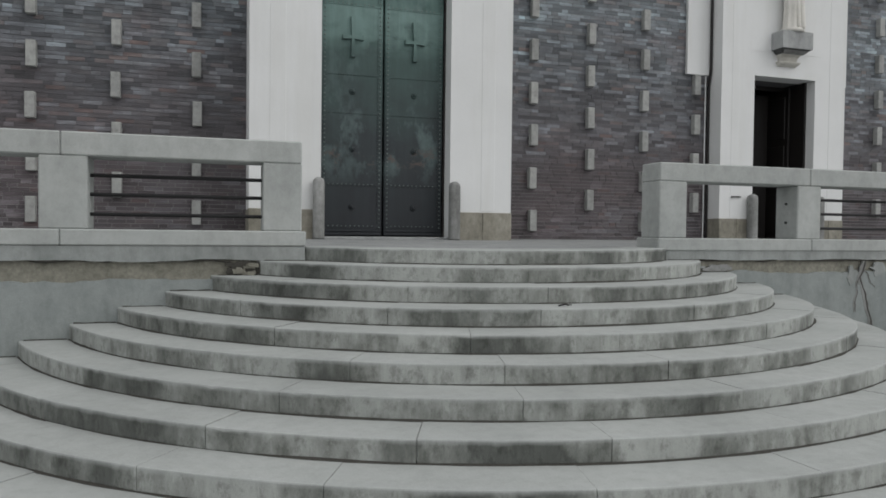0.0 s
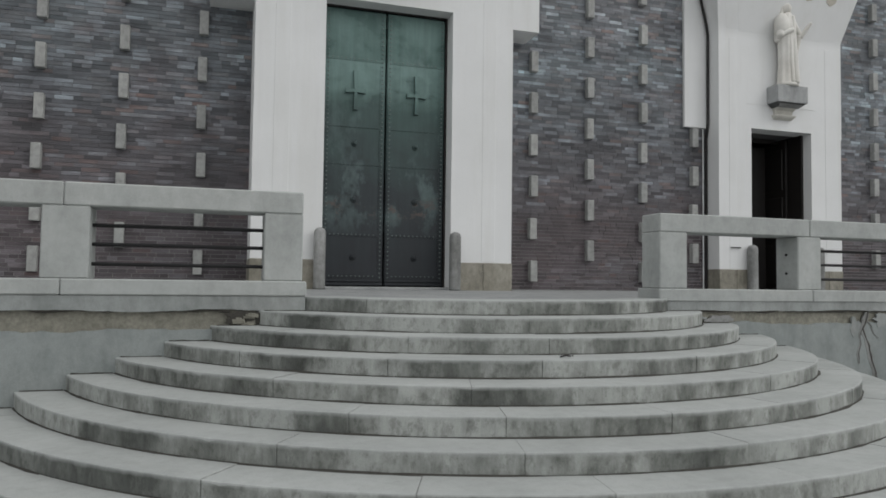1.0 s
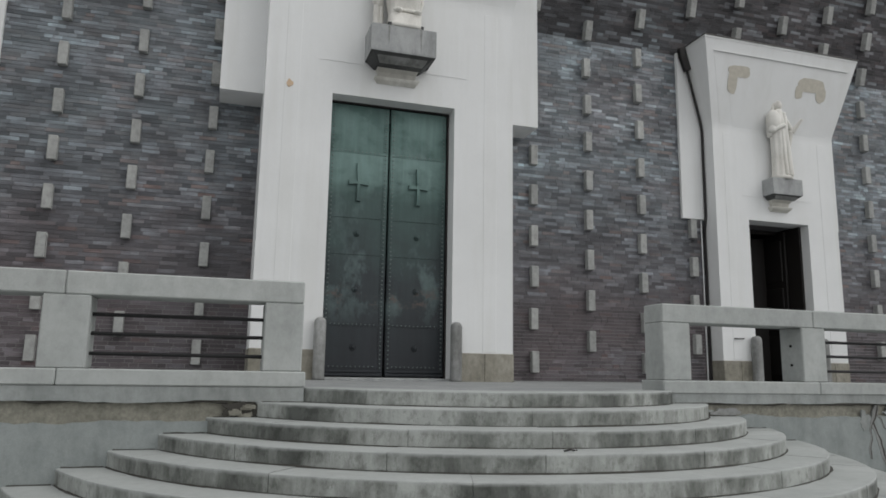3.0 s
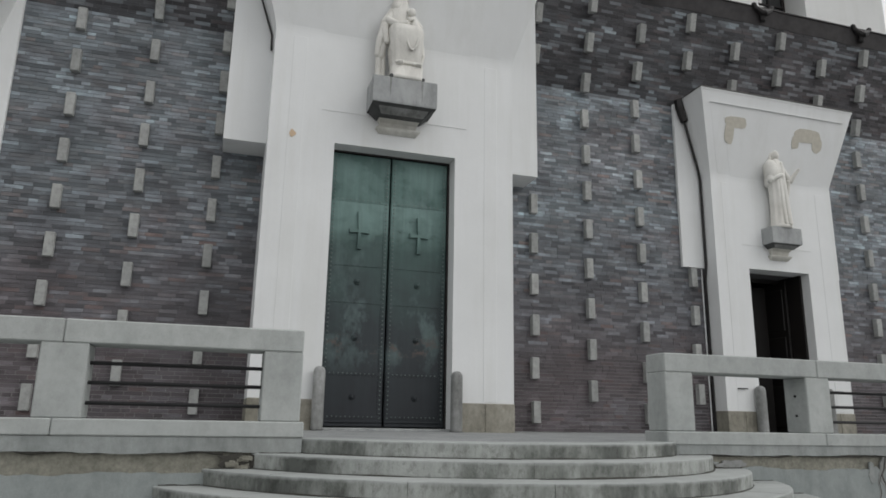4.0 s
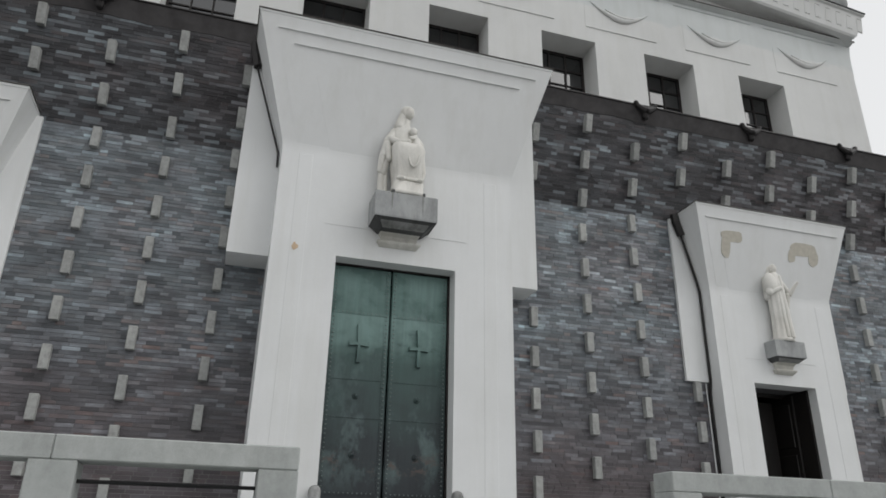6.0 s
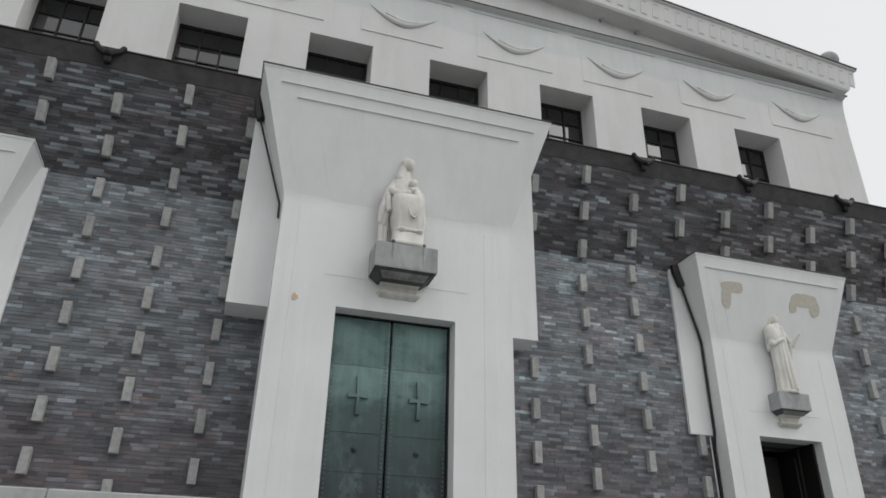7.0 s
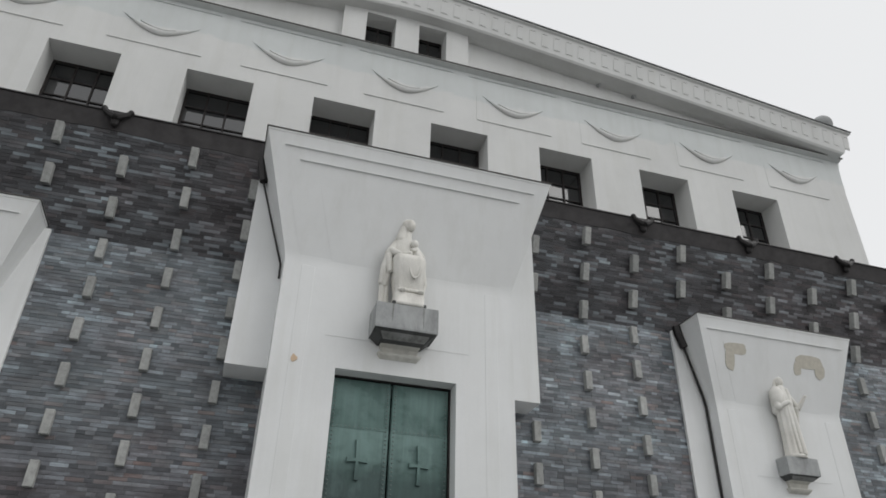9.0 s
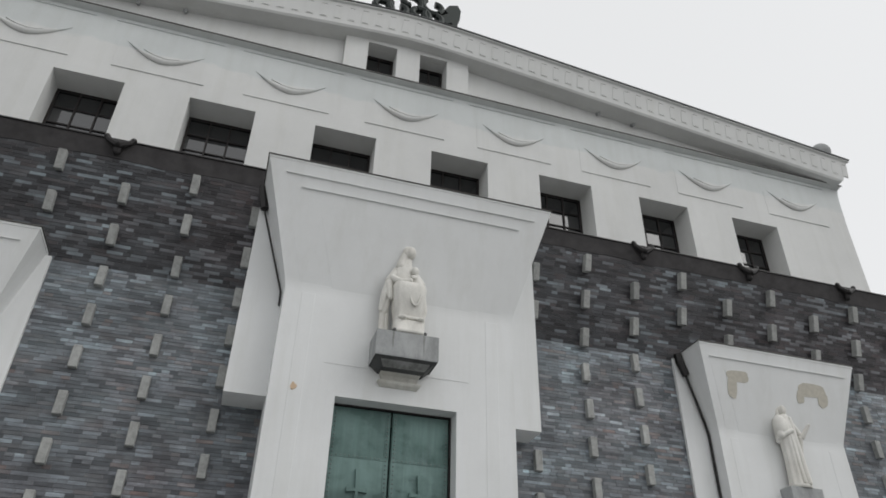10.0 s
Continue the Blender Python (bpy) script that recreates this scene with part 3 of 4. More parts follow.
def canopy(cx, h0, y0, z0, h1, y1, z1, yb):
    """The flared hood: wider and further out towards its lip."""
    # the foot of the hood is eased into the upright face
    rings = []
    for i in range(7):
        t = i / 6
        v, q = -0.06 + 0.12 * t, 0.06 * t * t
        h, y = h0 + (h1 - h0) * q, y0 + (y1 - y0) * q
        rings.append([(cx - h, y, z0 + (z1 - z0) * v), (cx + h, y, z0 + (z1 - z0) * v), (cx + h, yb, z0 + (z1 - z0) * v), (cx - h, yb, z0 + (z1 - z0) * v)])
    upper = [(cx - h1, y1, z1), (cx + h1, y1, z1), (cx + h1, yb, z1), (cx - h1, yb, z1)]
    lip = [(cx - h1 - 0.01, y1 - 0.01, z1), (cx + h1 + 0.01, y1 - 0.01, z1), (cx + h1 + 0.01, yb, z1), (cx - h1 - 0.01, yb, z1)]
    top = [(x, y, z + 0.05) for x, y, z in lip]
    return loft(rings + [upper, lip, top])


def slant(cx, h0, y0, z0, h1, y1, z1):
    """A map from (u, v) in -1..1, 0..1 and a height over the hood's front to a place."""
    n = Vector((0, -(z1 - z0), (y1 - y0))).normalized()

    def put(x, v, d):
        return Vector((cx + x, y0 + (y1 - y0) * v, z0 + (z1 - z0) * v)) + n * d
    return put


def slant_panel(put, pts, d0, d1):
    return loft([[put(x, v, d0) for x, v in pts], [put(x, v, d1) for x, v in pts]])


def portal(name, cx, half, y, door_half, door_top, base_z, lip_half, lip_y, lip_z, slab_halves, slab_y, slab_z, label, panels, fillet):
    base = thing(name, (cx, y / 2, 0), label, "portal", kind="structure")
    for d in frame_pieces(cx, half, door_half, door_top, y, base_z - 0.06 * (lip_z - base_z), 0.0):
        bm = boxes((d[0], d[1], d[2], d[3], d[4], d[5]))
        part("lintel" if d[4] > 0 else "jamb", bm, PLASTER, base)
    # stepped profile down the inner side of each jamb front
    for s in (-1, 1):
        a, b = sorted((cx + s * (half - fillet[0]), cx + s * (half - fillet[1])))
        part("fillet", chamfered(a, b, y - 0.005, y + 0.01, 0.52, base_z - 0.15, 0.004), PLASTER, base)
        # stone plinths
        a, b = sorted((cx + s * (door_half + 0.004), cx + s * (half + 0.012)))
        cut = a + (b - a) * 0.52
        for p, q in ((a, cut), (cut, b)):
            part("plinth_stone", chamfered(p + 0.002, q - 0.002, y - 0.02, -0.004, 0.0, 0.50, 0.01), PLINTH, base, "weathered sandstone plinth block")
        # broad slab behind the frame
        a, b = sorted((cx + s * (half + 0.0), cx + s * slab_halves[s > 0]))
        part("wing_slab", boxes((a, b, slab_y, 0.06, slab_z, lip_z - 0.03)), PLASTER, base)
    part("hood", canopy(cx, half, y, base_z, lip_half, lip_y, lip_z, 0.1), PLASTER, base)
    put = slant(cx, half, y, base_z, lip_half, lip_y, lip_z)
    run = lip_half - half
    for inset, v0, v1, d in panels:
        w0, w1 = half + run * v0 - inset, half + run * v1 - inset
        part("hood_panel", slant_panel(put, [(-w0, v0), (w0, v0), (w1, v1), (-w1, v1)], -0.005, d), PLASTER, base)
    part("flashing", boxes((cx - lip_half - 0.03, cx + lip_half + 0.03, lip_y - 0.035, -0.02, lip_z + 0.05, lip_z + 0.066)), FLASHING, base, "thin dark metal flashing on the hood")
    return base


main = portal("main_portal", 0.0, 2.25, -1.19, 1.11, 4.9, 6.98, 2.965, -1.84, 9.33, (2.98, 2.99), -0.70, 4.92,
              "tall white plastered portal with a flared hood", ((0.27, 0.0, 0.71, 0.004), (0.87, 0.0, 0.60, 0.008)), (0.32, 0.57))
SIDE = (-8.68, 8.91)
sides = [portal("side_portal", c, 1.63, -0.42, 0.80, 3.54, 5.60, 2.07, -0.90, 7.37, w, -0.07, 3.54,
                "smaller white plastered portal with a flared hood", ((0.20, 0.0, 0.80, 0.003), (0.52, 0.0, 0.72, 0.006)), (0.26, 0.44))
         for c, w in zip(SIDE, ((2.02, 2.165), (2.22, 2.02)))]


def line(x0, x1, y, z, h=0.012):
    return boxes((x0, x1, y - 0.008, y + 0.005, z, z + h))


# drip mouldings over the doors
part("drip_line", line(-1.36, 1.33, -1.19, 5.49, 0.010), PLASTER, main, "thin drip edge")
for s, sx, p in zip((-1, 1), SIDE, sides):
    part("drip_line", line(sx - 0.93, sx + 0.93, -0.42, 4.06, 0.010), PLASTER, p, "thin drip edge")
# hood lines under the lip
put_main = slant(0.0, 2.25, -1.19, 6.98, 2.965, -1.84, 9.33)
for v, w in ((0.893, 2.60), (0.787, 2.27)):
    part("hood_line", slant_panel(put_main, [(-w, v), (w, v), (w, v + 0.007), (-w, v + 0.007)], -0.005, 0.03), PLASTER, main)
for s, sx, p in zip((-1, 1), SIDE, sides):
    put_side = slant(sx, 1.63, -0.42, 5.60, 2.07, -0.90, 7.37)
    part("hood_line", slant_panel(put_side, [(-1.82, 0.86), (1.82, 0.86), (1.82, 0.868), (-1.82, 0.868)], -0.005, 0.028), PLASTER, p)
    for k, (cxp, vp, wp, hp) in enumerate(((-1.09, 0.66, 0.58, 0.13), (-1.25, 0.54, 0.25, 0.28), (0.87, 0.635, 0.80, 0.16), (0.54, 0.53, 0.19, 0.16), (1.16, 0.53, 0.24, 0.20))):
        if s < 0:
            continue
        pts = []
        for i in range(16):
            a = math.tau * i / 16
            r = 1 + 0.28 * noise.noise((math.cos(a) * 1.2, math.sin(a) * 1.2, k * 3.1))
            e = 0.62
            pts.append((cxp + 0.5 * wp * r * math.copysign(abs(math.cos(a)) ** e, math.cos(a)), vp + 0.5 * hp * r * math.copysign(abs(math.sin(a)) ** e, math.sin(a))))
        part("bare_patch", slant_panel(put_side, pts, 0.0, 0.0135 + 0.001 * k), PATCH, p, "beige patch where the paint has come off")
pts = []
for i in range(14):
    a = math.tau * i / 14
    r = 0.058 * (1 + 0.6 * noise.noise((math.cos(a), math.sin(a), 9)))
    pts.append((-1.84 + r * math.cos(a), 4.98 + 1.2 * r * math.sin(a)))
part("rust_stain", prism(pts, -1.208, -1.19), RUST, main, "small orange rust stain")


def downpipe(points, owner, radius=0.028, hopper=None):
    part("downpipe", tube(points, radius, 8), PIPE, owner, "dark metal downpipe")
    if hopper:
        part("hopper", tube(hopper, 0.095, 6), PIPE, owner, "dark metal rainwater hopper")


for s, sx, p in zip((-1, 1), SIDE, sides):
    f = lambda u: sx - u
    downpipe([(f(2.08), -0.16, 7.20), (f(2.03), -0.16, 6.95), (f(1.72), -0.13, 5.80), (f(1.67), -0.12, 5.55), (f(1.665), -0.11, 3.62), (f(1.665), -0.08, 3.45), (f(1.665), -0.05, 3.3), (f(1.665), -0.05, 0.03)], p, 0.028,
             [(f(2.14), -0.17, 7.40), (f(2.12), -0.17, 7.22), (f(2.00), -0.16, 6.90)])
    part("conduit", tube([(f(1.725), -0.022, 3.53), (f(1.725), -0.022, 0.03)], 0.014, 8), PLASTER, p, "thin white-painted conduit beside the downpipe")
downpipe([(-2.97, -0.80, 9.2), (-2.86, -0.80, 8.7), (-2.30, -0.76, 7.0), (-2.29, -0.75, 6.7)], main, 0.02, [(-2.99, -0.80, 9.34), (-2.97, -0.80, 9.2), (-2.88, -0.80, 8.8)])


# guard stones beside the doors
def guard_stone(x, y, group):
    h, r = 1.02, 0.095
    rings = []
    for z, q in ((0.02, 1.06), (0.05, 1.0), (h - 0.09, 0.98), (h - 0.045, 0.88), (h - 0.015, 0.62), (h, 0.25)):
        rings.append([(x + r * q * math.copysign(abs(math.cos(a)) ** 0.7, math.cos(a)), y + 1.1 * r * q * math.copysign(abs(math.sin(a)) ** 0.7, math.sin(a)), z)
                      for a in (math.tau * i / 20 for i in range(20))])
    ob = part("guard_stone", loft(rings), GUARD, None, smooth=True)
    tagged(ob, "worn grey round-topped guard stone against the jamb", "guard stone", group)
    return ob


for x in (-1.16, 1.16):
    guard_stone(x, -1.30, "guard stones at the main door")
for sx in SIDE:
    guard_stone(sx - 0.88, -0.53, "guard stones at the side doors")
    guard_stone(sx + 0.88, -0.53, "guard stones at the side doors")
    for dx in (-1.25, 1.23):
        bar = part("wall_bar", tube([(sx + dx - 0.11, -0.455, 0.96), (sx + dx + 0.13, -0.455, 0.96)], 0.012, 8), IRON, None)
        tagged(bar, "short black iron bar fixed to the white jamb", "wall bar", "bars on the jambs")
        for e in (-0.09, 0.11):
            part("bracket", boxes((sx + dx + e - 0.01, sx + dx + e + 0.01, -0.46, -0.41, 0.95, 0.97)), IRON, bar)


# ---- consoles and statues ----
def console(cx, y_wall, z0, z1, half, out, drop, label):
    base = thing("console", (cx, y_wall, z0), label, "console")
    rings = []
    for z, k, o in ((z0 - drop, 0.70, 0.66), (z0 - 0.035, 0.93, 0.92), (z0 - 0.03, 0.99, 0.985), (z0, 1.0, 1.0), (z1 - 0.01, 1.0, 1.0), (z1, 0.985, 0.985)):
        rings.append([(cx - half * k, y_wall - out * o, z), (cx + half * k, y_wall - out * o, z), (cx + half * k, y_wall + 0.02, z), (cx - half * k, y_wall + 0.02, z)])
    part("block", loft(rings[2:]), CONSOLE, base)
    # the dark colour holds stain and the downward-facing shade
    part("soffit", loft(rings[:3]), SOOT_SHADE, base, "tapered underside, soot and shade in its colour")
    # paler sunk field on the sloping front of the underside
    k0, o0, k1, o1 = 0.70, 0.66, 0.93, 0.92
    fld = []
    for v, w in ((0.06, 0.93), (0.74, 0.88)):
        k, o, z = k0 + (k1 - k0) * v, o0 + (o1 - o0) * v, z0 - drop + (drop - 0.035) * v
        fld.append((half * k * w, y_wall - out * o, z))
    part("soffit_field", loft([[(cx + sg * h, yy + dd, zz - dd) for sg, (h, yy, zz) in ((-1, fld[0]), (1, fld[0]), (1, fld[1]), (-1, fld[1]))] for dd in (0.02, -0.004)]), GUARD, base)
    part("corbel", loft([[(cx - half * a, y_wall - b, z), (cx + half * a, y_wall - b, z), (cx + half * a, y_wall + 0.02, z), (cx - half * a, y_wall + 0.02, z)]
                         for z, a, b in ((z0 - drop - 0.24, 0.60, 0.02), (z0 - drop - 0.20, 0.64, 0.10), (z0 - drop - 0.165, 0.70, 0.13), (z0 - drop - 0.15, 0.70, 0.13), (z0 - drop - 0.145, 0.56, 0.05),
                                         (z0 - drop - 0.05, 0.60, 0.09), (z0 - drop + 0.02, 0.66, 0.20))]), CORBEL, base, "cream plastered corbel")
    return base


main_console = console(0.0, -1.19, 5.57, 6.03, 0.575, 0.58, 0.15, "grey stone console block stained with dark runs")
# the slab's dark colour also stands in for shade below the statue
part("bed_slab", chamfered(-0.285, 0.345, -1.762, -1.25, 6.031, 6.098, 0.01), SOOT_SHADE, main_console, "slab under the statue, soot and shade in its colour")
for x, w, drop in ((-0.27, 0.018, 0.36), (0.30, 0.022, 0.42)):
    part("run_stain", prism([(x - w, 6.02), (x + w, 6.02), (x + 0.5 * w, 6.02 - 0.6 * drop), (x + 0.1 * w, 6.02 - drop), (x - 0.6 * w, 6.02 - 0.5 * drop)], -1.7725, -1.76), GUARD, main_console, "dark water run down the stone")
for sx in SIDE:
    console(sx, -0.42, 4.12, 4.455, 0.39, 0.335, 0.11, "grey stone console block over the side door")


def body(rings, folds=9, depth=0.06, seed=0.0, n=40):
    """Rings of (z, x, y, half width, half depth): a draped form with folds."""
    out = []
    for z, x, y, rx, ry, *f in rings:
        fd = f[0] if f else depth
        ring = []
        for i in range(n):
            a = math.tau * i / n
            k = 1 + fd * math.sin(folds * a + 1.2 * math.sin(z * 2 + seed)) + 0.5 * fd * noise.noise((3 * math.cos(a), 3 * math.sin(a), z * 2.5 + seed))
            ring.append((x + rx * k * math.cos(a), y + ry * k * math.sin(a), z))
        out.append(ring)
    return loft(out)


def blob(bm, at, r, scale=(1, 1, 1), turn=0.0):
    bmesh.ops.create_icosphere(bm, subdivisions=3, radius=r, matrix=Matrix.Translation(at) @ Matrix.Rotation(turn, 4, 'Y') @ Matrix.Diagonal((*scale, 1)))


def limb(bm, a, b, r0, r1, n=10):
    a, b = Vector(a), Vector(b)
    d = (b - a).normalized()
    u = d.orthogonal().normalized()
    w = d.cross(u)
    lo = [bm.verts.new(a + r0 * (math.cos(t) * u + math.sin(t) * w)) for t in (math.tau * i / n for i in range(n))]
    hi = [bm.verts.new(b + r1 * (math.cos(t) * u + math.sin(t) * w)) for t in (math.tau * i / n for i in range(n))]
    for i in range(n):
        bm.faces.new((lo[i], lo[(i + 1) % n], hi[(i + 1) % n], hi[i]))
    blob(bm, a, r0)
    blob(bm, b, r1)


def weathered(bm, amount, scale, seed):
    bm.normal_update()
    for v in bm.verts:
        v.co += v.normal * amount * (noise.noise(v.co * scale + Vector((seed, 0, 0))) + 0.5 * noise.noise(v.co * scale * 2.7))
    return bm


def seated_statue(x, y, z):
    def box_ring(zz, cx, cy, hx, hy, e=0.55, fold=0.0, n=44):
        ring = []
        for i in range(n):
            a = math.tau * i / n
            c, q = math.cos(a), math.sin(a)
            k = 1 + fold * math.sin(11 * a + 2 * zz)
            ring.append((cx + hx * k * math.copysign(abs(c) ** e, c), cy + hy * k * math.copysign(abs(q) ** e, q), zz))
        return ring
    # plinth, footstool, gathered skirt up to the lap
    bm = loft([box_ring(z + 0.0, x + 0.03, y - 0.04, 0.30, 0.25, 0.3), box_ring(z + 0.07, x + 0.03, y - 0.04, 0.30, 0.25, 0.3), box_ring(z + 0.075, x + 0.04, y - 0.05, 0.285, 0.23, 0.35),
               box_ring(z + 0.26, x + 0.04, y - 0.05, 0.275, 0.22, 0.4), box_ring(z + 0.265, x + 0.03, y, 0.25, 0.19, 0.5), box_ring(z + 0.40, x + 0.03, y - 0.01, 0.265, 0.21, 0.55, 0.03),
               box_ring(z + 0.65, x + 0.02, y - 0.03, 0.295, 0.26, 0.55, 0.035), box_ring(z + 0.92, x + 0.02, y - 0.04, 0.315, 0.30, 0.55, 0.02), box_ring(z + 1.05, x + 0.02, y - 0.03, 0.31, 0.28, 0.6, 0.01),
               box_ring(z + 1.09, x + 0.0, y + 0.0, 0.27, 0.22, 0.7)])
    # torso leaning a little back
    tors = loft([box_ring(z + 0.95, x - 0.08, y + 0.08, 0.22, 0.15, 0.8), box_ring(z + 1.15, x - 0.09, y + 0.08, 0.20, 0.15, 0.85, 0.03), box_ring(z + 1.32, x - 0.08, y + 0.08, 0.21, 0.15, 0.9, 0.03),
                 box_ring(z + 1.46, x - 0.07, y + 0.07, 0.21, 0.14, 0.9), box_ring(z + 1.55, x - 0.04, y + 0.06, 0.15, 0.12, 1.0), box_ring(z + 1.62, x - 0.01, y + 0.04, 0.085, 0.085, 1.0),
                 box_ring(z + 1.72, x + 0.0, y + 0.03, 0.075, 0.08, 1.0)])
    me = bpy.data.meshes.new("torso")
    tors.to_mesh(me)
    tors.free()
    bm.from_mesh(me)
    bpy.data.meshes.remove(me)
    # cloak hanging from the shoulder over the seat
    limb(bm, (x - 0.20, y + 0.08, z + 1.44), (x - 0.33, y + 0.04, z + 1.20), 0.10, 0.10, 14)
    limb(bm, (x - 0.33, y + 0.04, z + 1.20), (x - 0.42, y + 0.04, z + 0.86), 0.09, 0.075, 14)
    limb(bm, (x - 0.42, y + 0.04, z + 0.88), (x - 0.455, y + 0.08, z + 0.58), 0.075, 0.055, 12)
    limb(bm, (x - 0.36, y + 0.0, z + 1.12), (x - 0.33, y - 0.06, z + 0.78), 0.07, 0.055, 12)
    limb(bm, (x - 0.34, y + 0.02, z + 0.80), (x - 0.40, y + 0.10, z + 0.56), 0.05, 0.07, 12)
    # seat posts behind
    for px, pr in ((-0.42, 0.062), (-0.35, 0.05), (0.35, 0.05)):
        limb(bm, (x + px, y + 0.12, z + 0.62), (x + px, y + 0.12, z + 0.03), pr, pr, 12)
    limb(bm, (x + 0.33, y + 0.10, z + 1.02), (x + 0.38, y + 0.08, z + 0.66), 0.06, 0.05, 12)
    limb(bm, (x + 0.38, y + 0.08, z + 0.68), (x + 0.33, y + 0.08, z + 0.42), 0.05, 0.035, 12)
    # forearm reaching across the lap
    limb(bm, (x - 0.31, y + 0.0, z + 1.24), (x - 0.16, y - 0.16, z + 1.10), 0.075, 0.06, 12)
    limb(bm, (x - 0.16, y - 0.16, z + 1.10), (x + 0.0, y - 0.22, z + 1.12), 0.055, 0.045, 12)
    # the small form on the lap
    limb(bm, (x + 0.19, y - 0.10, z + 1.08), (x + 0.15, y - 0.06, z + 1.30), 0.115, 0.075, 14)
    blob(bm, (x + 0.115, y - 0.08, z + 1.43), 0.078, (0.95, 1.0, 1.12))
    limb(bm, (x + 0.20, y - 0.06, z + 1.28), (x + 0.27, y - 0.12, z + 1.14), 0.055, 0.05, 10)
    limb(bm, (x + 0.12, y - 0.14, z + 1.26), (x + 0.03, y - 0.2, z + 1.22), 0.04, 0.035, 10)
    # far arm behind it, dropped drapery over the knees
    limb(bm, (x + 0.10, y + 0.10, z + 1.44), (x + 0.26, y + 0.06, z + 1.12), 0.085, 0.075, 12)
    for k in range(7):
        a = math.pi * (k + 0.5) / 7
        c = math.pi * (k + 1.5) / 7
        limb(bm, (x + 0.09 - 0.11 * math.cos(a), y - 0.300, z + 0.90 - 0.34 * math.sin(a)), (x + 0.09 - 0.11 * math.cos(c), y - 0.300, z + 0.90 - 0.34 * math.sin(c)), 0.020, 0.020, 8)
    # head under a short veil, turned to the small form
    blob(bm, (x + 0.035, y - 0.04, z + 1.86), 0.105, (0.86, 0.95, 1.2))
    blob(bm, (x - 0.005, y + 0.03, z + 1.88), 0.135, (0.95, 0.9, 1.12))
    limb(bm, (x - 0.07, y + 0.04, z + 1.82), (x - 0.13, y + 0.05, z + 1.55), 0.085, 0.115, 14)
    # feet
    for px in (-0.11, 0.22):
        blob(bm, (x + px, y - 0.25, z + 0.30), 0.07, (0.95, 1.3, 0.6))
    limb(bm, (x - 0.16, y - 0.21, z + 0.34), (x + 0.24, y - 0.21, z + 0.335), 0.032, 0.032, 10)
    ob = part("statue", weathered(bm, 0.010, 8.0, 1.0), STATUE, None, smooth=True)
    return tagged(ob, "pale stone statue of a seated draped form with a smaller one", "statue")


def standing_statue(x, y, z):
    bm = body(((z, x, y, 0.25, 0.20, 0.0), (z + 0.06, x, y, 0.25, 0.20, 0.0), (z + 0.08, x, y, 0.22, 0.16), (z + 0.5, x, y, 0.20, 0.15), (z + 0.95, x - 0.01, y, 0.20, 0.15),
               (z + 1.25, x - 0.02, y, 0.21, 0.15), (z + 1.48, x - 0.02, y, 0.20, 0.13), (z + 1.56, x - 0.01, y, 0.12, 0.10), (z + 1.62, x, y, 0.07, 0.07, 0.0)), 9, 0.09, 4.0)
    blob(bm, (x + 0.0, y - 0.01, z + 1.72), 0.095, (0.85, 0.95, 1.2))
    blob(bm, (x - 0.01, y + 0.03, z + 1.72), 0.105, (1, 0.9, 1.1))
    # parted veil standing off at both sides of the head, and a full cloak over one shoulder
    limb(bm, (x - 0.10, y + 0.04, z + 1.86), (x - 0.12, y + 0.04, z + 1.55), 0.032, 0.05)
    limb(bm, (x + 0.09, y + 0.04, z + 1.80), (x + 0.10, y + 0.04, z + 1.55), 0.03, 0.045)
    blob(bm, (x - 0.17, y - 0.03, z + 1.32), 0.20, (0.80, 0.75, 1.35))
    limb(bm, (x + 0.06, y - 0.10, z + 1.50), (x + 0.10, y - 0.15, z + 0.10), 0.05, 0.07)
    limb(bm, (x - 0.04, y - 0.12, z + 1.2), (x + 0.0, y - 0.15, z + 0.12), 0.04, 0.05)
    limb(bm, (x - 0.18, y, z + 1.44), (x - 0.24, y - 0.08, z + 1.1), 0.085, 0.08)
    limb(bm, (x - 0.24, y - 0.08, z + 1.1), (x - 0.02, y - 0.17, z + 1.2), 0.07, 0.05)
    limb(bm, (x + 0.16, y, z + 1.42), (x + 0.30, y - 0.08, z + 1.12), 0.065, 0.05)
    limb(bm, (x + 0.30, y - 0.08, z + 1.12), (x + 0.42, y - 0.22, z + 1.36), 0.055, 0.035)
    limb(bm, (x + 0.26, y - 0.05, z + 1.1), (x + 0.24, y, z + 0.75), 0.06, 0.04)
    limb(bm, (x - 0.16, y + 0.04, z + 1.45), (x - 0.17, y + 0.05, z + 1.05), 0.11, 0.10)
    limb(bm, (x + 0.05, y - 0.13, z + 1.2), (x + 0.12, y - 0.12, z + 0.12), 0.035, 0.045)
    ob = part("statue", weathered(bm, 0.01, 8.0, 5.0), STATUE, None, smooth=True)
    return tagged(ob, "pale stone statue of a standing robed form", "statue")


seated_statue(0.0, -1.49, 6.034)
for sx in SIDE:
    standing_statue(sx + 0.0, -0.60, 4.455)

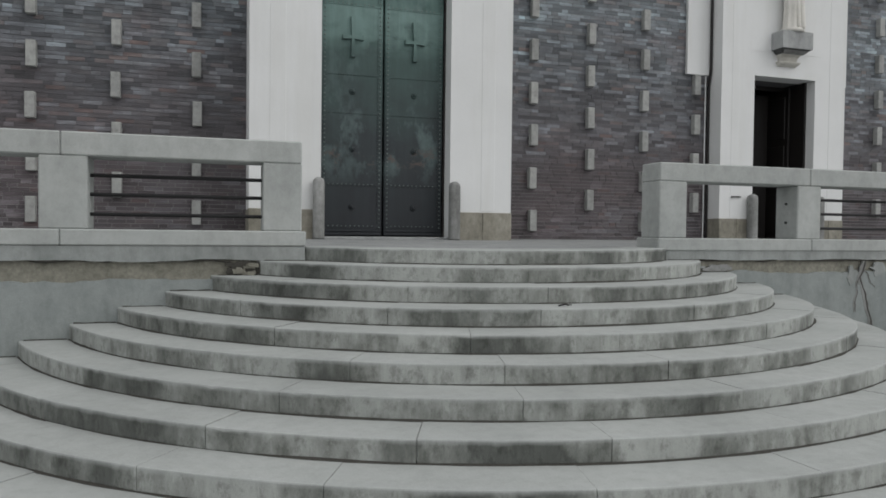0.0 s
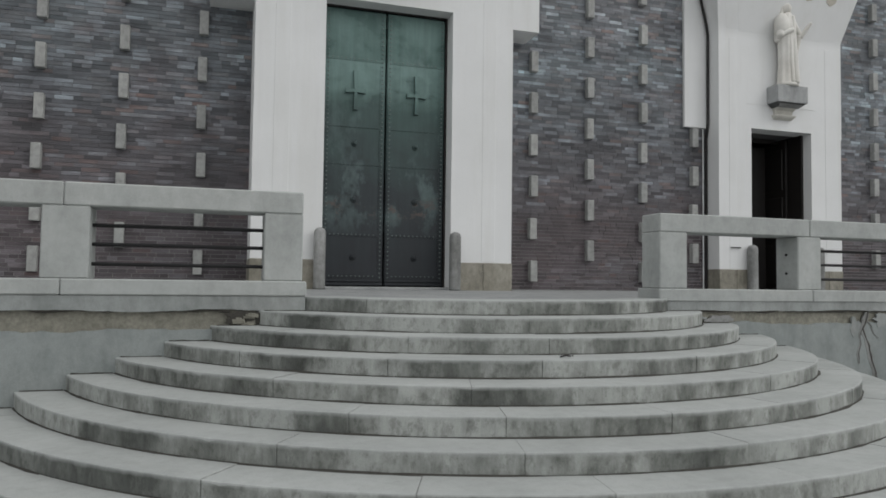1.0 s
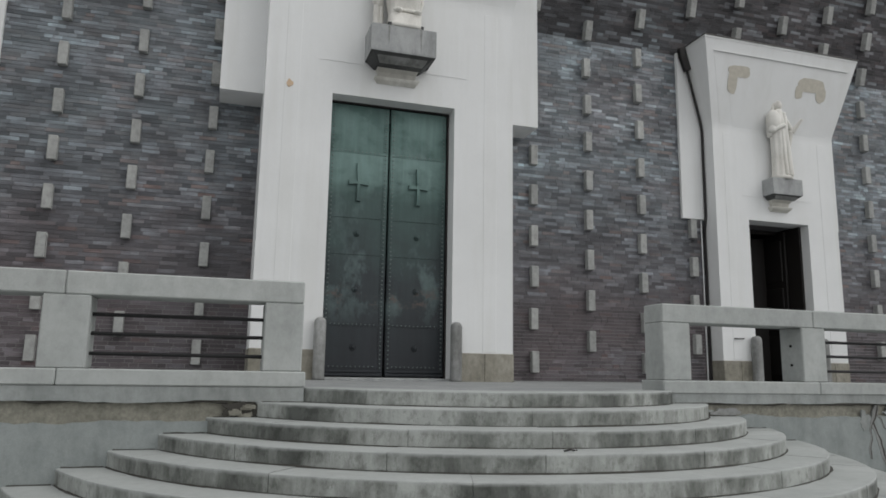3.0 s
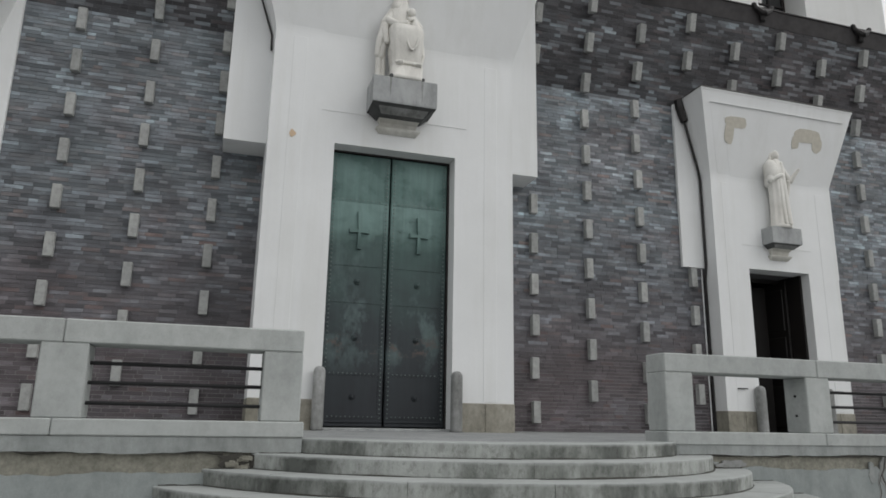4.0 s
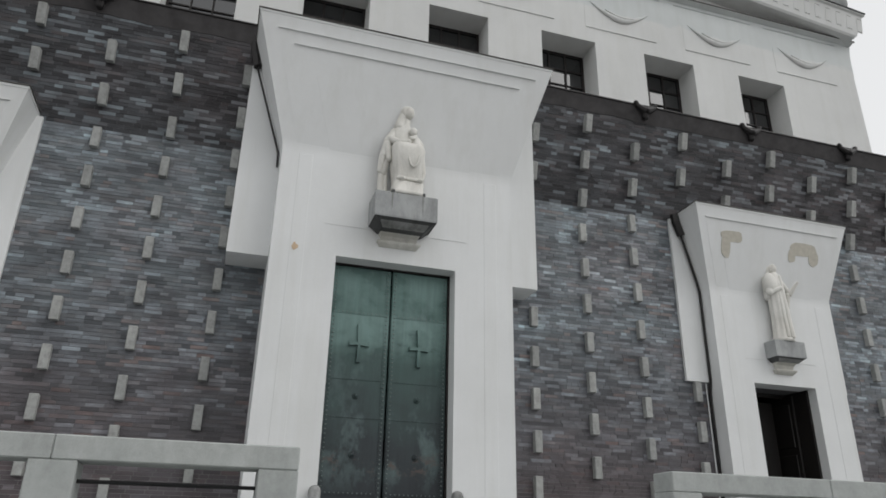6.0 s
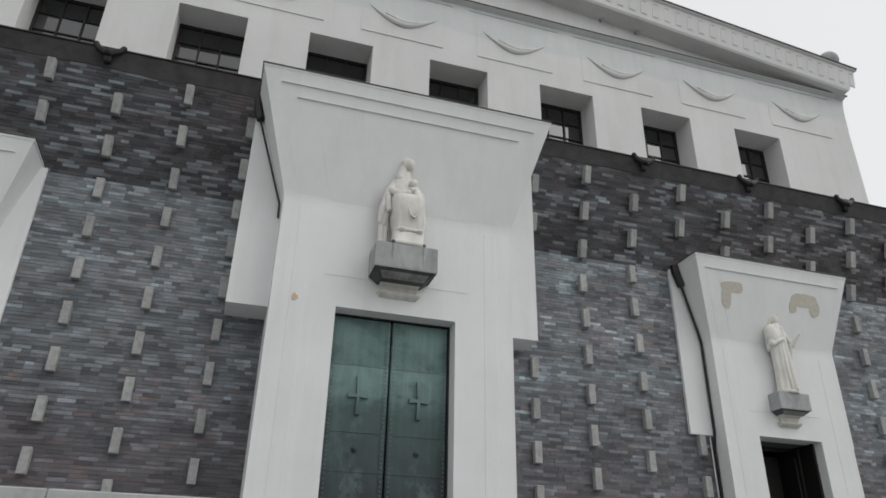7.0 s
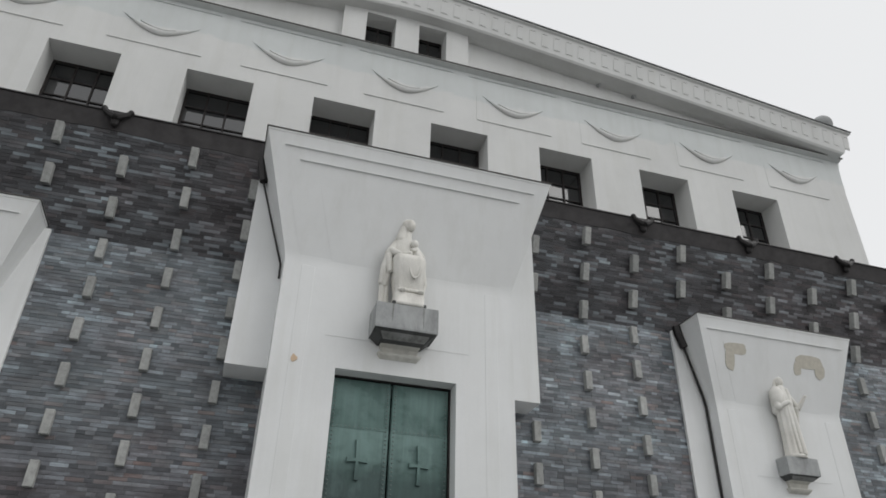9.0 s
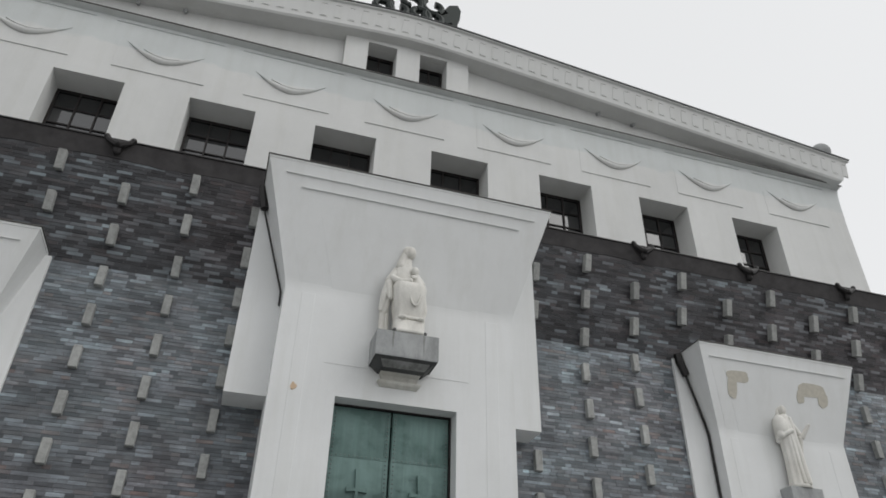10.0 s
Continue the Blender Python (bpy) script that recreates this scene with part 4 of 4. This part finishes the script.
# ---- main bronze door ----
door = thing("door_1", (0, -0.84, 0.03), "closed double door of green patinated bronze with rivets", "door", kind="structure")
DY = -0.85
part("door_frame", boxes((-1.11, -1.075, DY - 0.02, DY + 0.12, 0.02, 4.9), (1.075, 1.11, DY - 0.02, DY + 0.12, 0.02, 4.9), (-1.075, 1.075, DY - 0.02, DY + 0.12, 4.87, 4.9)), DARKWOOD, door)
part("threshold", chamfered(-1.11, 1.11, DY - 0.30, DY + 0.2, 0.0, 0.06), CONSOLE, door, "worn stone threshold")
for s in (-1, 1):
    a, b = sorted((s * 0.014, s * 1.07))
    leaf = part("door_leaf", chamfered(a, b, DY, DY + 0.07, 0.075, 4.86, 0.012), BRONZE, door)
    seams = (0.24, 0.95, 2.18, 2.83, 4.0)
    for z in seams:
        part("strap_band", boxes((a + 0.09, b - 0.09, DY - 0.010, DY + 0.01, z - 0.028, z + 0.028)), BRONZE, leaf)
    for x0 in (a + 0.02, b - 0.09):
        part("edge_strip", boxes((x0, x0 + 0.07, DY - 0.012, DY + 0.01, 0.10, 4.84)), BRONZE, leaf)
    part("kick_rail", chamfered(a + 0.005, b - 0.005, DY - 0.03, DY, 0.08, 0.125, 0.01), BRONZE, leaf)
    part("kick_rail", chamfered(a + 0.005, b - 0.005, DY - 0.025, DY, 0.14, 0.175, 0.008), BRONZE, leaf)
    bm = bmesh.new()
    for x0 in (a + 0.055, b - 0.055):
        z = 0.22
        while z < 4.82:
            bmesh.ops.create_icosphere(bm, subdivisions=1, radius=0.017, matrix=Matrix.Translation((x0, DY - 0.016, z)))
            z += 0.075
    for z in (0.24, 0.95, 4.0):
        x0 = a + 0.13
        while x0 < b - 0.12:
            bmesh.ops.create_icosphere(bm, subdivisions=1, radius=0.014, matrix=Matrix.Translation((x0, DY - 0.012, z)))
            x0 += 0.075
    tagged(part("rivets", bm, RIVET, leaf), kind="stuff")
    xm = (a + b) / 2
    cz = 3.43
    cross = prism([(xm - 0.040, cz + 0.35), (xm + 0.040, cz + 0.35), (xm + 0.024, cz + 0.026), (xm + 0.175, cz + 0.040), (xm + 0.175, cz - 0.040), (xm + 0.024, cz - 0.026),
                   (xm + 0.036, cz - 0.33), (xm - 0.036, cz - 0.33), (xm - 0.024, cz - 0.026), (xm - 0.175, cz - 0.040), (xm - 0.175, cz + 0.040), (xm - 0.024, cz + 0.026)], DY - 0.06, DY + 0.01)
    part("cross", cross, BRONZE, leaf, "raised bronze cross")
    for z in (2.52, 1.55, 0.56):
        bm = bmesh.new()
        bmesh.ops.create_cone(bm, cap_ends=True, segments=20, radius1=0.055, radius2=0.045, depth=0.02, matrix=Matrix.Translation((xm, DY - 0.01, z)) @ Matrix.Rotation(radians(90), 4, 'X'))
        bmesh.ops.create_icosphere(bm, subdivisions=2, radius=0.033, matrix=Matrix.Translation((xm, DY - 0.025, z)))
        part("boss", bm, BRONZE, leaf, "small round bronze boss")

# ---- side doors, dark and open ----
for k, sx in enumerate(SIDE):
    d = thing(f"door_{k + 2}", (sx, 0.3, 0.03), "dark doorway with a brown wooden door folded back", "door", kind="structure")
    x0, x1 = sx - 0.80, sx + 0.80
    part("door_frame", boxes((x0 + 0.003, x0 + 0.04, -0.16, 0.5, 0.0, 3.535), (x1 - 0.06, x1 - 0.003, -0.19, 0.5, 0.0, 3.535), (x0 + 0.04, x1 - 0.06, 0.44, 0.5, 3.45, 3.535)), DARKWOOD, d)
    leaf = part("door_leaf", chamfered(x1 - 0.12, x1 - 0.065, 0.2, 0.95, 0.05, 3.48, 0.008), DARKWOOD, d)
    for z0, z1 in ((0.2, 1.1), (1.25, 2.2), (2.35, 3.3)):
        part("door_panel", chamfered(x1 - 0.14, x1 - 0.11, 0.3, 0.85, z0, z1, 0.01), DARKWOOD, leaf)
    part("inner_leaf", chamfered(x0 + 0.45, x1 - 0.2, 0.75, 0.80, 0.05, 3.4, 0.01), DARKWOOD, d)

# ---- church body behind the front ----
shell = part("church_body", boxes((-13.4, -13.0, 0.56, 26.0, GROUND_Z, 14.2), (13.0, 13.4, 0.56, 26.0, GROUND_Z, 14.2), (-13.4, 13.4, 26.0, 26.4, GROUND_Z, 14.2),
                                  (-13.0, 13.0, 0.56, 26.0, -0.1, 0.0), (-13.0, 13.0, 2.4, 2.7, 0.0, 14.2), (-13.0, 13.0, 0.60, 2.4, 9.9, 10.1)), INSIDE, None)
tagged(shell, "plain dim walls closing the church behind its front", "wall", kind="structure")

# ---- coping on the brick wall ----
CAP_Z = TOP + 0.32
yc = face(CAP_Z)
rings = []
for i in range(361):
    sx = -EDGE + 2 * EDGE * i / 360
    lo = TOP - 0.05 + 0.05 * noise.noise((sx * 0.9, 3.0, 0)) + 0.025 * noise.noise((sx * 4.1, 5.0, 0))
    rings.append([(sx, face(lo) - 0.009, lo), (sx, face(CAP_Z) - 0.02, CAP_Z - 0.02), (sx, face(CAP_Z) - 0.02, CAP_Z), (sx, 0.3, CAP_Z + 0.05), (sx, 0.3, TOP - 0.06)])
bm = loft(rings)
coping = part("coping", bm, COPING, None)
tagged(coping, "sooty dark band and coping along the top of the brick wall", "coping", kind="structure")
part("drip_edge", boxes((-EDGE - 0.02, EDGE + 0.02, yc - 0.05, yc + 0.1, CAP_Z + 0.004, CAP_Z + 0.03)), PIPE, coping, "thin dark sheet edge")


def spout(x):
    base = thing("water_spout", (x, yc - 0.02, CAP_Z), "dark metal water spout clipped over the coping", "water spout", "spouts along the coping")
    for s in (-1, 1):
        bm = bmesh.new()
        limb(bm, (x + s * 0.25, yc - 0.05, CAP_Z + 0.045), (x + s * 0.20, yc - 0.05, CAP_Z - 0.04), 0.06, 0.055, 8)
        limb(bm, (x + s * 0.20, yc - 0.05, CAP_Z - 0.03), (x, yc - 0.07, CAP_Z - 0.15), 0.06, 0.09, 8)
        part("bracket", bm, PIPE, base)
    bm = bmesh.new()
    limb(bm, (x, yc - 0.06, CAP_Z - 0.12), (x, yc - 0.01, CAP_Z - 0.27), 0.09, 0.075, 10)
    part("spout_pipe", bm, PIPE, base)


for i in (2, 3, 4):
    for s in (-1, 1):
        spout(s * 2.95 * i)

# ---- white upper storey ----
WY, WALL_X, LEDGE = 0.05, 13.62, 14.11
WIN_W, WIN_TOP, WIN_BOT, DEEP = 1.49, 12.10, 10.15, 0.70
UX = 0.08
CENTRES = [UX + s * (1.45 + 2.9 * i) for i in range(4) for s in (-1, 1)]
CENTRES.sort()
pieces = []
x = -WALL_X
for c in CENTRES:
    pieces.append((x, c - WIN_W / 2, WY, WY + DEEP + 0.25, 9.6, WIN_TOP))
    pieces.append((c - WIN_W / 2, c + WIN_W / 2, WY, WY + DEEP + 0.25, 9.6, WIN_BOT))
    x = c + WIN_W / 2
pieces.append((x, WALL_X, WY, WY + DEEP + 0.25, 9.6, WIN_TOP))
pieces.append((-WALL_X, WALL_X, WY, WY + DEEP + 0.25, WIN_TOP, LEDGE))
upper = part("wall_upper", boxes(*pieces), PLASTER_UP, None)
tagged(upper, "white plastered upper wall with deep square windows and swags", "wall", kind="structure")
# coved corners under the ledge
for s in (-1, 1):
    prof = [(s * (WALL_X - 0.02), 12.9)] + [(s * (WALL_X + 0.02 + 0.12 * (1 - math.cos(t))), 13.0 + 1.09 * math.sin(t)) for t in np.linspace(0, math.pi / 2, 9)] + [(s * (WALL_X - 0.02), 14.09)]
    part("corner_cove", prism(prof, WY + 0.003, WY + DEEP), PLASTER_UP, upper)


def window(number, c):
    w = thing(f"window_{number}", (c, WY + DEEP, WIN_BOT), "deep-set window with a dark brown frame and small panes", "window", "windows of the upper storey", "structure")
    x0, x1, y = c - WIN_W / 2, c + WIN_W / 2, WY + DEEP
    part("window_frame", boxes((x0, x0 + 0.05, y - 0.03, y + 0.07, WIN_BOT, WIN_TOP), (x1 - 0.05, x1, y - 0.03, y + 0.07, WIN_BOT, WIN_TOP),
                               (x0 + 0.05, x1 - 0.05, y - 0.03, y + 0.07, WIN_TOP - 0.05, WIN_TOP), (x0 + 0.05, x1 - 0.05, y - 0.03, y + 0.07, WIN_BOT, WIN_BOT + 0.05)), WOOD, w)
    px = [x0 + 0.05 + (WIN_W - 0.10) * i / 3 for i in range(4)]
    pz = [WIN_BOT + 0.05 + (WIN_TOP - WIN_BOT - 0.10) * i / 4 for i in range(5)]
    for i in (1, 2):
        part("mullion", boxes((px[i] - 0.018, px[i] + 0.018, y - 0.025, y + 0.05, pz[0], pz[-1])), WOOD, w)
    for j in (1, 2, 3):
        part("glazing_bar", boxes((px[0], px[3], y - 0.018, y + 0.04, pz[j] - 0.014, pz[j] + 0.014)), WOOD, w)
    rw = random.Random(number)
    for i in range(3):
        for j in range(4):
            bm = bmesh.new()
            t = [rw.uniform(-0.006, 0.006) for _ in range(4)]
            vs = [bm.verts.new(p) for p in ((px[i], y + 0.012 + t[0], pz[j]), (px[i + 1], y + 0.012 + t[1], pz[j]), (px[i + 1], y + 0.012 + t[2], pz[j + 1]), (px[i], y + 0.012 + t[0] - t[1] + t[2], pz[j + 1]))]
            bm.faces.new(vs)
            g = bmesh.ops.extrude_face_region(bm, geom=bm.faces[:])
            for v in g["geom"]:
                if isinstance(v, bmesh.types.BMVert):
                    v.co.y += 0.006
            part("pane", bm, GLASS, w)


for i, c in enumerate(CENTRES):
    window(i + 1, c)


# swags between the windows
def swag(cx):
    rings = []
    n, half = 28, 0.875
    for i in range(n + 1):
        u = -1 + 2 * i / n
        thick = 0.008 + 0.088 * (1 - u * u) ** 1.1
        z = 13.41 - 0.42 * (1 - abs(u) ** 1.8)
        x = cx + half * u
        rings.append([(x + thick * math.sin(a) * u * 0.6, WY - 0.9 * thick * max(0.0, math.cos(a)) + 0.01 * min(0.0, math.cos(a)) - 0.0, z + thick * math.sin(a)) for a in (math.tau * k / 12 for k in range(12))])
    return loft(rings)


for i in range(-4, 5):
    sw = part("swag", swag(UX + 2.95 * i), PLASTER_UP, upper, "moulded plaster swag", smooth=True)
    sw2 = part("swag_fold", tube([(UX + 2.95 * i + 0.07 + 0.52 * u, WY - 0.076 + 0.05 * u * u, 13.235 - 0.20 * (1 - abs(u) ** 1.8)) for u in np.linspace(-1, 1, 17)], 0.02, 6), PLASTER_UP, upper, smooth=True)
    part("drip_line", boxes((UX + 2.95 * i - 1.02, UX + 2.95 * i + 1.02, WY - 0.022, WY, 12.54, 12.556)), PLASTER_UP, upper)
    part("drip_line", boxes((UX + 2.95 * i - 1.25, UX + 2.95 * i + 1.25, WY - 0.022, WY, 13.99, 14.004)), PLASTER_UP, upper)
    part("panel_edge", boxes((UX + 2.95 * i - 1.048, UX + 2.95 * i - 1.032, WY - 0.006, WY, 12.56, 13.38)), PLASTER_UP, upper)

# ledge below the gable
ledge = part("ledge", loft([[(sx, 0.6, LEDGE), (sx, WY, LEDGE), (sx, -0.10, LEDGE + 0.05), (sx, -0.10, LEDGE + 0.07), (sx, 0.6, LEDGE + 0.12)] for sx in (-WALL_X - 0.12, WALL_X + 0.12)]), PLASTER_UP, None)
part("metal_edge", loft([[(sx, -0.125, LEDGE + 0.055), (sx, -0.125, LEDGE + 0.082), (sx, 0.1, LEDGE + 0.10), (sx, 0.1, LEDGE + 0.085)] for sx in (-WALL_X - 0.15, WALL_X + 0.15)]), FLASHING, ledge)
tagged(ledge, "narrow dark-edged ledge at the foot of the gable", "ledge", kind="structure")

# tympanum and raking cornice
APEX_BOT, SLOPE_BOT, APEX_TOP, SLOPE_TOP = 15.62, 0.1055, 16.40, 0.1055
END = 13.95


def rake(x, apex, slope):
    # rounded at the ridge
    return apex - slope * math.sqrt(x * x + 0.9)


gz = rake(13.3, 15.9, SLOPE_BOT)
bm = prism([(-13.3, LEDGE + 0.05), (-1.08, LEDGE + 0.05), (-1.08, 15.75), (-13.3, gz)], 0.16, 0.95)
for outline in ([(1.10, LEDGE + 0.05), (13.3, LEDGE + 0.05), (13.3, gz), (1.10, 15.75)], [(-1.08, 15.34), (1.10, 15.34), (1.10, 15.75), (-1.08, 15.75)], [(-0.30, LEDGE + 0.05), (0.34, LEDGE + 0.05), (0.34, 15.34), (-0.30, 15.34)]):
    extra = prism(outline, 0.16, 0.95)
    me = bpy.data.meshes.new("gable_piece")
    extra.to_mesh(me)
    extra.free()
    bm.from_mesh(me)
    bpy.data.meshes.remove(me)
gable = part("gable", bm, PLASTER_UP, None)
tagged(gable, "low white plastered gable wall", "gable", kind="structure")
xs = [END * math.copysign(abs(u) ** 1.4, u) for u in np.linspace(-1, 1, 61)]
rings = []
for x in xs:
    zb, zt = rake(x, APEX_BOT, SLOPE_BOT) , rake(x, APEX_TOP, SLOPE_TOP)
    # the lower edge stops short of the upper one at both ends
    rings.append([(0.974 * x, 0.7, zb - 0.02), (0.974 * x, 0.0, zb - 0.03), (0.974 * x, -0.30, zb), (0.978 * x, -0.34, zb + 0.05), (0.996 * x, -0.44, zt - 0.06), (x, -0.50, zt - 0.04), (x, -0.50, zt), (x, 0.7, zt + 0.05)])
cornice = part("raking_cornice", loft(rings), PLASTER_UP, None)
tagged(cornice, "white raking cornice with a row of small sunk panels", "cornice", kind="structure")
part("metal_edge", loft([[(x, -0.535, rake(x, APEX_TOP, SLOPE_TOP) + 0.004), (x, -0.535, rake(x, APEX_TOP, SLOPE_TOP) + 0.03), (x, 0.7, rake(x, APEX_TOP, SLOPE_TOP) + 0.085), (x, 0.7, rake(x, APEX_TOP, SLOPE_TOP) + 0.06)] for x in xs]), ROOF, cornice, "thin dark metal roof edge")
n_dent = 76
for i in range(n_dent):
    x = -END + (i + 0.5) * 2 * END / n_dent
    w = 0.095
    vs = []
    for dx, v in ((-w, 0.18), (w, 0.18), (w, 0.82), (-w, 0.82)):
        zb, zt = rake(x + dx, APEX_BOT, SLOPE_BOT) + 0.05, rake(x + dx, APEX_TOP, SLOPE_TOP) - 0.06
        vs.append((x + dx, -0.34 - 0.10 * v, zb + (zt - zb) * v))
    # thin dark strips paint the shade lines of each panel
    for v in (0.20, 0.80):
        zb, zt = rake(x, APEX_BOT, SLOPE_BOT) + 0.05, rake(x, APEX_TOP, SLOPE_TOP) - 0.06
        zz, yy, tilt = zb + (zt - zb) * v, -0.34 - 0.10 * v, -math.copysign(0.105, x) * 0.07
        part("slot", loft([[(x - 0.075, yy + 0.01, zz - tilt), (x + 0.075, yy + 0.01, zz + tilt), (x + 0.075, yy + 0.01, zz + tilt + 0.015), (x - 0.075, yy + 0.01, zz - tilt + 0.015)],
                           [(x - 0.075, yy - 0.013, zz - tilt), (x + 0.075, yy - 0.013, zz + tilt), (x + 0.075, yy - 0.013, zz + tilt + 0.015), (x - 0.075, yy - 0.013, zz - tilt + 0.015)]]), SLIT_SHADE, cornice)
    part("dentil_panel", loft([[(a, b + 0.01, c) for a, b, c in vs], [(a, b - 0.010, c) for a, b, c in vs]]), PLASTER_UP, cornice)

# small window block under the ridge
blk = part("attic_block", boxes((-1.69, -1.08, -0.05, 0.157, LEDGE + 0.1, 15.64), (-0.30, 0.34, -0.05, 0.157, LEDGE + 0.1, 15.64), (1.10, 1.72, -0.05, 0.157, LEDGE + 0.1, 15.64),
                                (-1.08, -0.30, -0.05, 0.157, 15.34, 15.64), (0.34, 1.10, -0.05, 0.157, 15.34, 15.64)), PLASTER_UP, None)
tagged(blk, "small white block with two windows under the ridge", "window bay", kind="structure")
for k, (x0, x1) in enumerate(((-1.08, -0.30), (0.34, 1.10))):
    xm, z0, z1 = (x0 + x1) / 2, LEDGE + 0.1, 15.34
    w = thing(f"window_{k + 9}", (xm, 0.45, z0), "small deep-set dark-framed window under the ridge", "window", "attic windows", "structure")
    part("window_frame", boxes((x0, x0 + 0.05, 0.42, 0.51, z0, z1), (x1 - 0.05, x1, 0.42, 0.51, z0, z1), (x0 + 0.05, x1 - 0.05, 0.42, 0.51, z1 - 0.05, z1)), WOOD, w)
    part("mullion", boxes((xm - 0.02, xm + 0.02, 0.43, 0.505, z0, z1 - 0.05)), WOOD, w)
    part("glazing_bar", boxes((x0 + 0.05, x1 - 0.05, 0.435, 0.495, z0 + 0.50, z0 + 0.535)), WOOD, w)
    for p, q in ((x0 + 0.05, xm - 0.02), (xm + 0.02, x1 - 0.05)):
        part("pane", boxes((p, q, 0.470, 0.476, z0, z1 - 0.05)), GLASS, w)

roof = part("roof", prism([(-13.6, 14.3), (13.6, 14.3), (0, 16.2)], 0.96, 26.4), ROOF, None)
tagged(roof, "low sheet-metal roof behind the gable", "roof", kind="structure")

# ball at the eaves, spotlights, crest on the ridge
for s in (-1, 1):
    bm = bmesh.new()
    bmesh.ops.create_uvsphere(bm, u_segments=24, v_segments=14, radius=0.30, matrix=Matrix.Translation((s * 13.36, -0.15, 15.38)))
    bmesh.ops.create_cone(bm, cap_ends=True, segments=20, radius1=0.26, radius2=0.18, depth=0.30, matrix=Matrix.Translation((s * 13.36, -0.15, 15.06)))
    tagged(part("ball_finial", bm, CONSOLE, None, smooth=True), "grey stone ball on the end of the cornice", "finial", "ball finials")
for x in (5.70, 6.80, -5.70, -6.80):
    zb = rake(x, APEX_BOT, SLOPE_BOT)
    lamp = part("spotlight", tube([(x, 0.12, zb + 0.0), (x, 0.12, zb - 0.08), (x, 0.02, zb - 0.13)], 0.05, 12), CONSOLE, None)
    tagged(lamp, "small grey spotlight under the cornice", "spotlight", "spotlights under the cornice")

crest = thing("ridge_crest", (0.0, 0.0, 16.3), "dark bronze openwork crest on the ridge", "crest")
zc = rake(0, APEX_TOP, SLOPE_TOP) + 0.02
part("rail", chamfered(-1.0, 1.25, -0.34, -0.14, zc - 0.02, zc + 0.10, 0.02), CREST, crest)
for k, (x, z, r, thick) in enumerate(((-0.88, 0.34, 0.32, 0.10), (-0.36, 0.40, 0.34, 0.11), (0.18, 0.38, 0.32, 0.11), (0.66, 0.38, 0.34, 0.11), (-0.08, 0.82, 0.36, 0.10), (0.64, 0.86, 0.38, 0.10))):
    turn = 2.4 if k % 2 else -0.6
    pts = [(x + (r * (1 - 0.12 * t)) * math.cos(t + turn), -0.24, zc + z + (r * (1 - 0.12 * t)) * math.sin(t + turn)) for t in np.linspace(0, 5.4, 26)]
    part("scroll", tube(pts, thick, 8), CREST, crest)
part("end_leaf", prism([(1.22, zc - 0.02), (1.36, zc - 0.02), (1.30, zc + 0.28), (1.37, zc + 0.55), (1.40, zc + 0.95), (1.30, zc + 1.15), (1.05, zc + 1.05), (0.92, zc + 0.82),
                       (1.02, zc + 0.70), (0.84, zc + 0.52), (0.80, zc + 0.32), (1.0, zc + 0.26), (1.14, zc + 0.34)], -0.32, -0.16), CREST, crest)

# ---- bricks: the nearest as single pieces, the rest joined ----
COURSE, JOINT = 0.0693, 0.0075
rb = random.Random(21)
shapes = {}


def brick_mesh(length):
    if length not in shapes:
        bm = bmesh.new()
        box(bm, 0, length - JOINT, -0.001, 0.03, 0, COURSE - JOINT)
        bm.faces.ensure_lookup_table()
        shapes[length] = mesh_of("brick", bm, BRICK_ONE)
    return shapes[length]


def add_brick(store, x0, x1, z, proud):
    verts, faces = store
    z1 = z + COURSE - JOINT
    ya, yb = face(z) - proud, face(z1) - proud
    k = len(verts)
    verts.extend(((x0, ya, z), (x1, ya, z), (x1, yb, z1), (x0, yb, z1), (x0, ya + 0.03, z), (x1, ya + 0.03, z), (x1, yb + 0.03, z1), (x0, yb + 0.03, z1)))
    for f in ((0, 1, 2, 3), (4, 0, 3, 7), (1, 5, 6, 2), (3, 2, 6, 7), (4, 5, 1, 0)):
        faces.append(tuple(k + i for i in f))


lower_store, upper_store = ([], []), ([], [])
z, singles = 0.035, 0
while z < TOP - 0.08:
    x = -EDGE + rb.uniform(0, 0.3)
    while x < EDGE - 0.3:
        length = rb.choice((0.29, 0.29, 0.29, 0.145))
        if not (covered(x, z) and covered(x + length, z)) and not any(abs(x + length / 2 - a) < 0.78 and z < c for a, c in ((8.91, 3.54), (-8.68, 3.54))):
            if 2.3 < x < 4.6 and z < 2.2 and singles < 300:
                ob = new("brick", brick_mesh(length))
                ob.parent = brick_wall
                ob.location = (x, rb.uniform(-0.003, 0.003), z)
                singles += 1
            else:
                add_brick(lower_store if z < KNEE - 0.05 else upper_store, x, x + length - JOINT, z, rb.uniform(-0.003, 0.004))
        x += length
    z += COURSE
for store, mat_ in ((lower_store, BRICK), (upper_store, BRICK_TOP_SHADED)):
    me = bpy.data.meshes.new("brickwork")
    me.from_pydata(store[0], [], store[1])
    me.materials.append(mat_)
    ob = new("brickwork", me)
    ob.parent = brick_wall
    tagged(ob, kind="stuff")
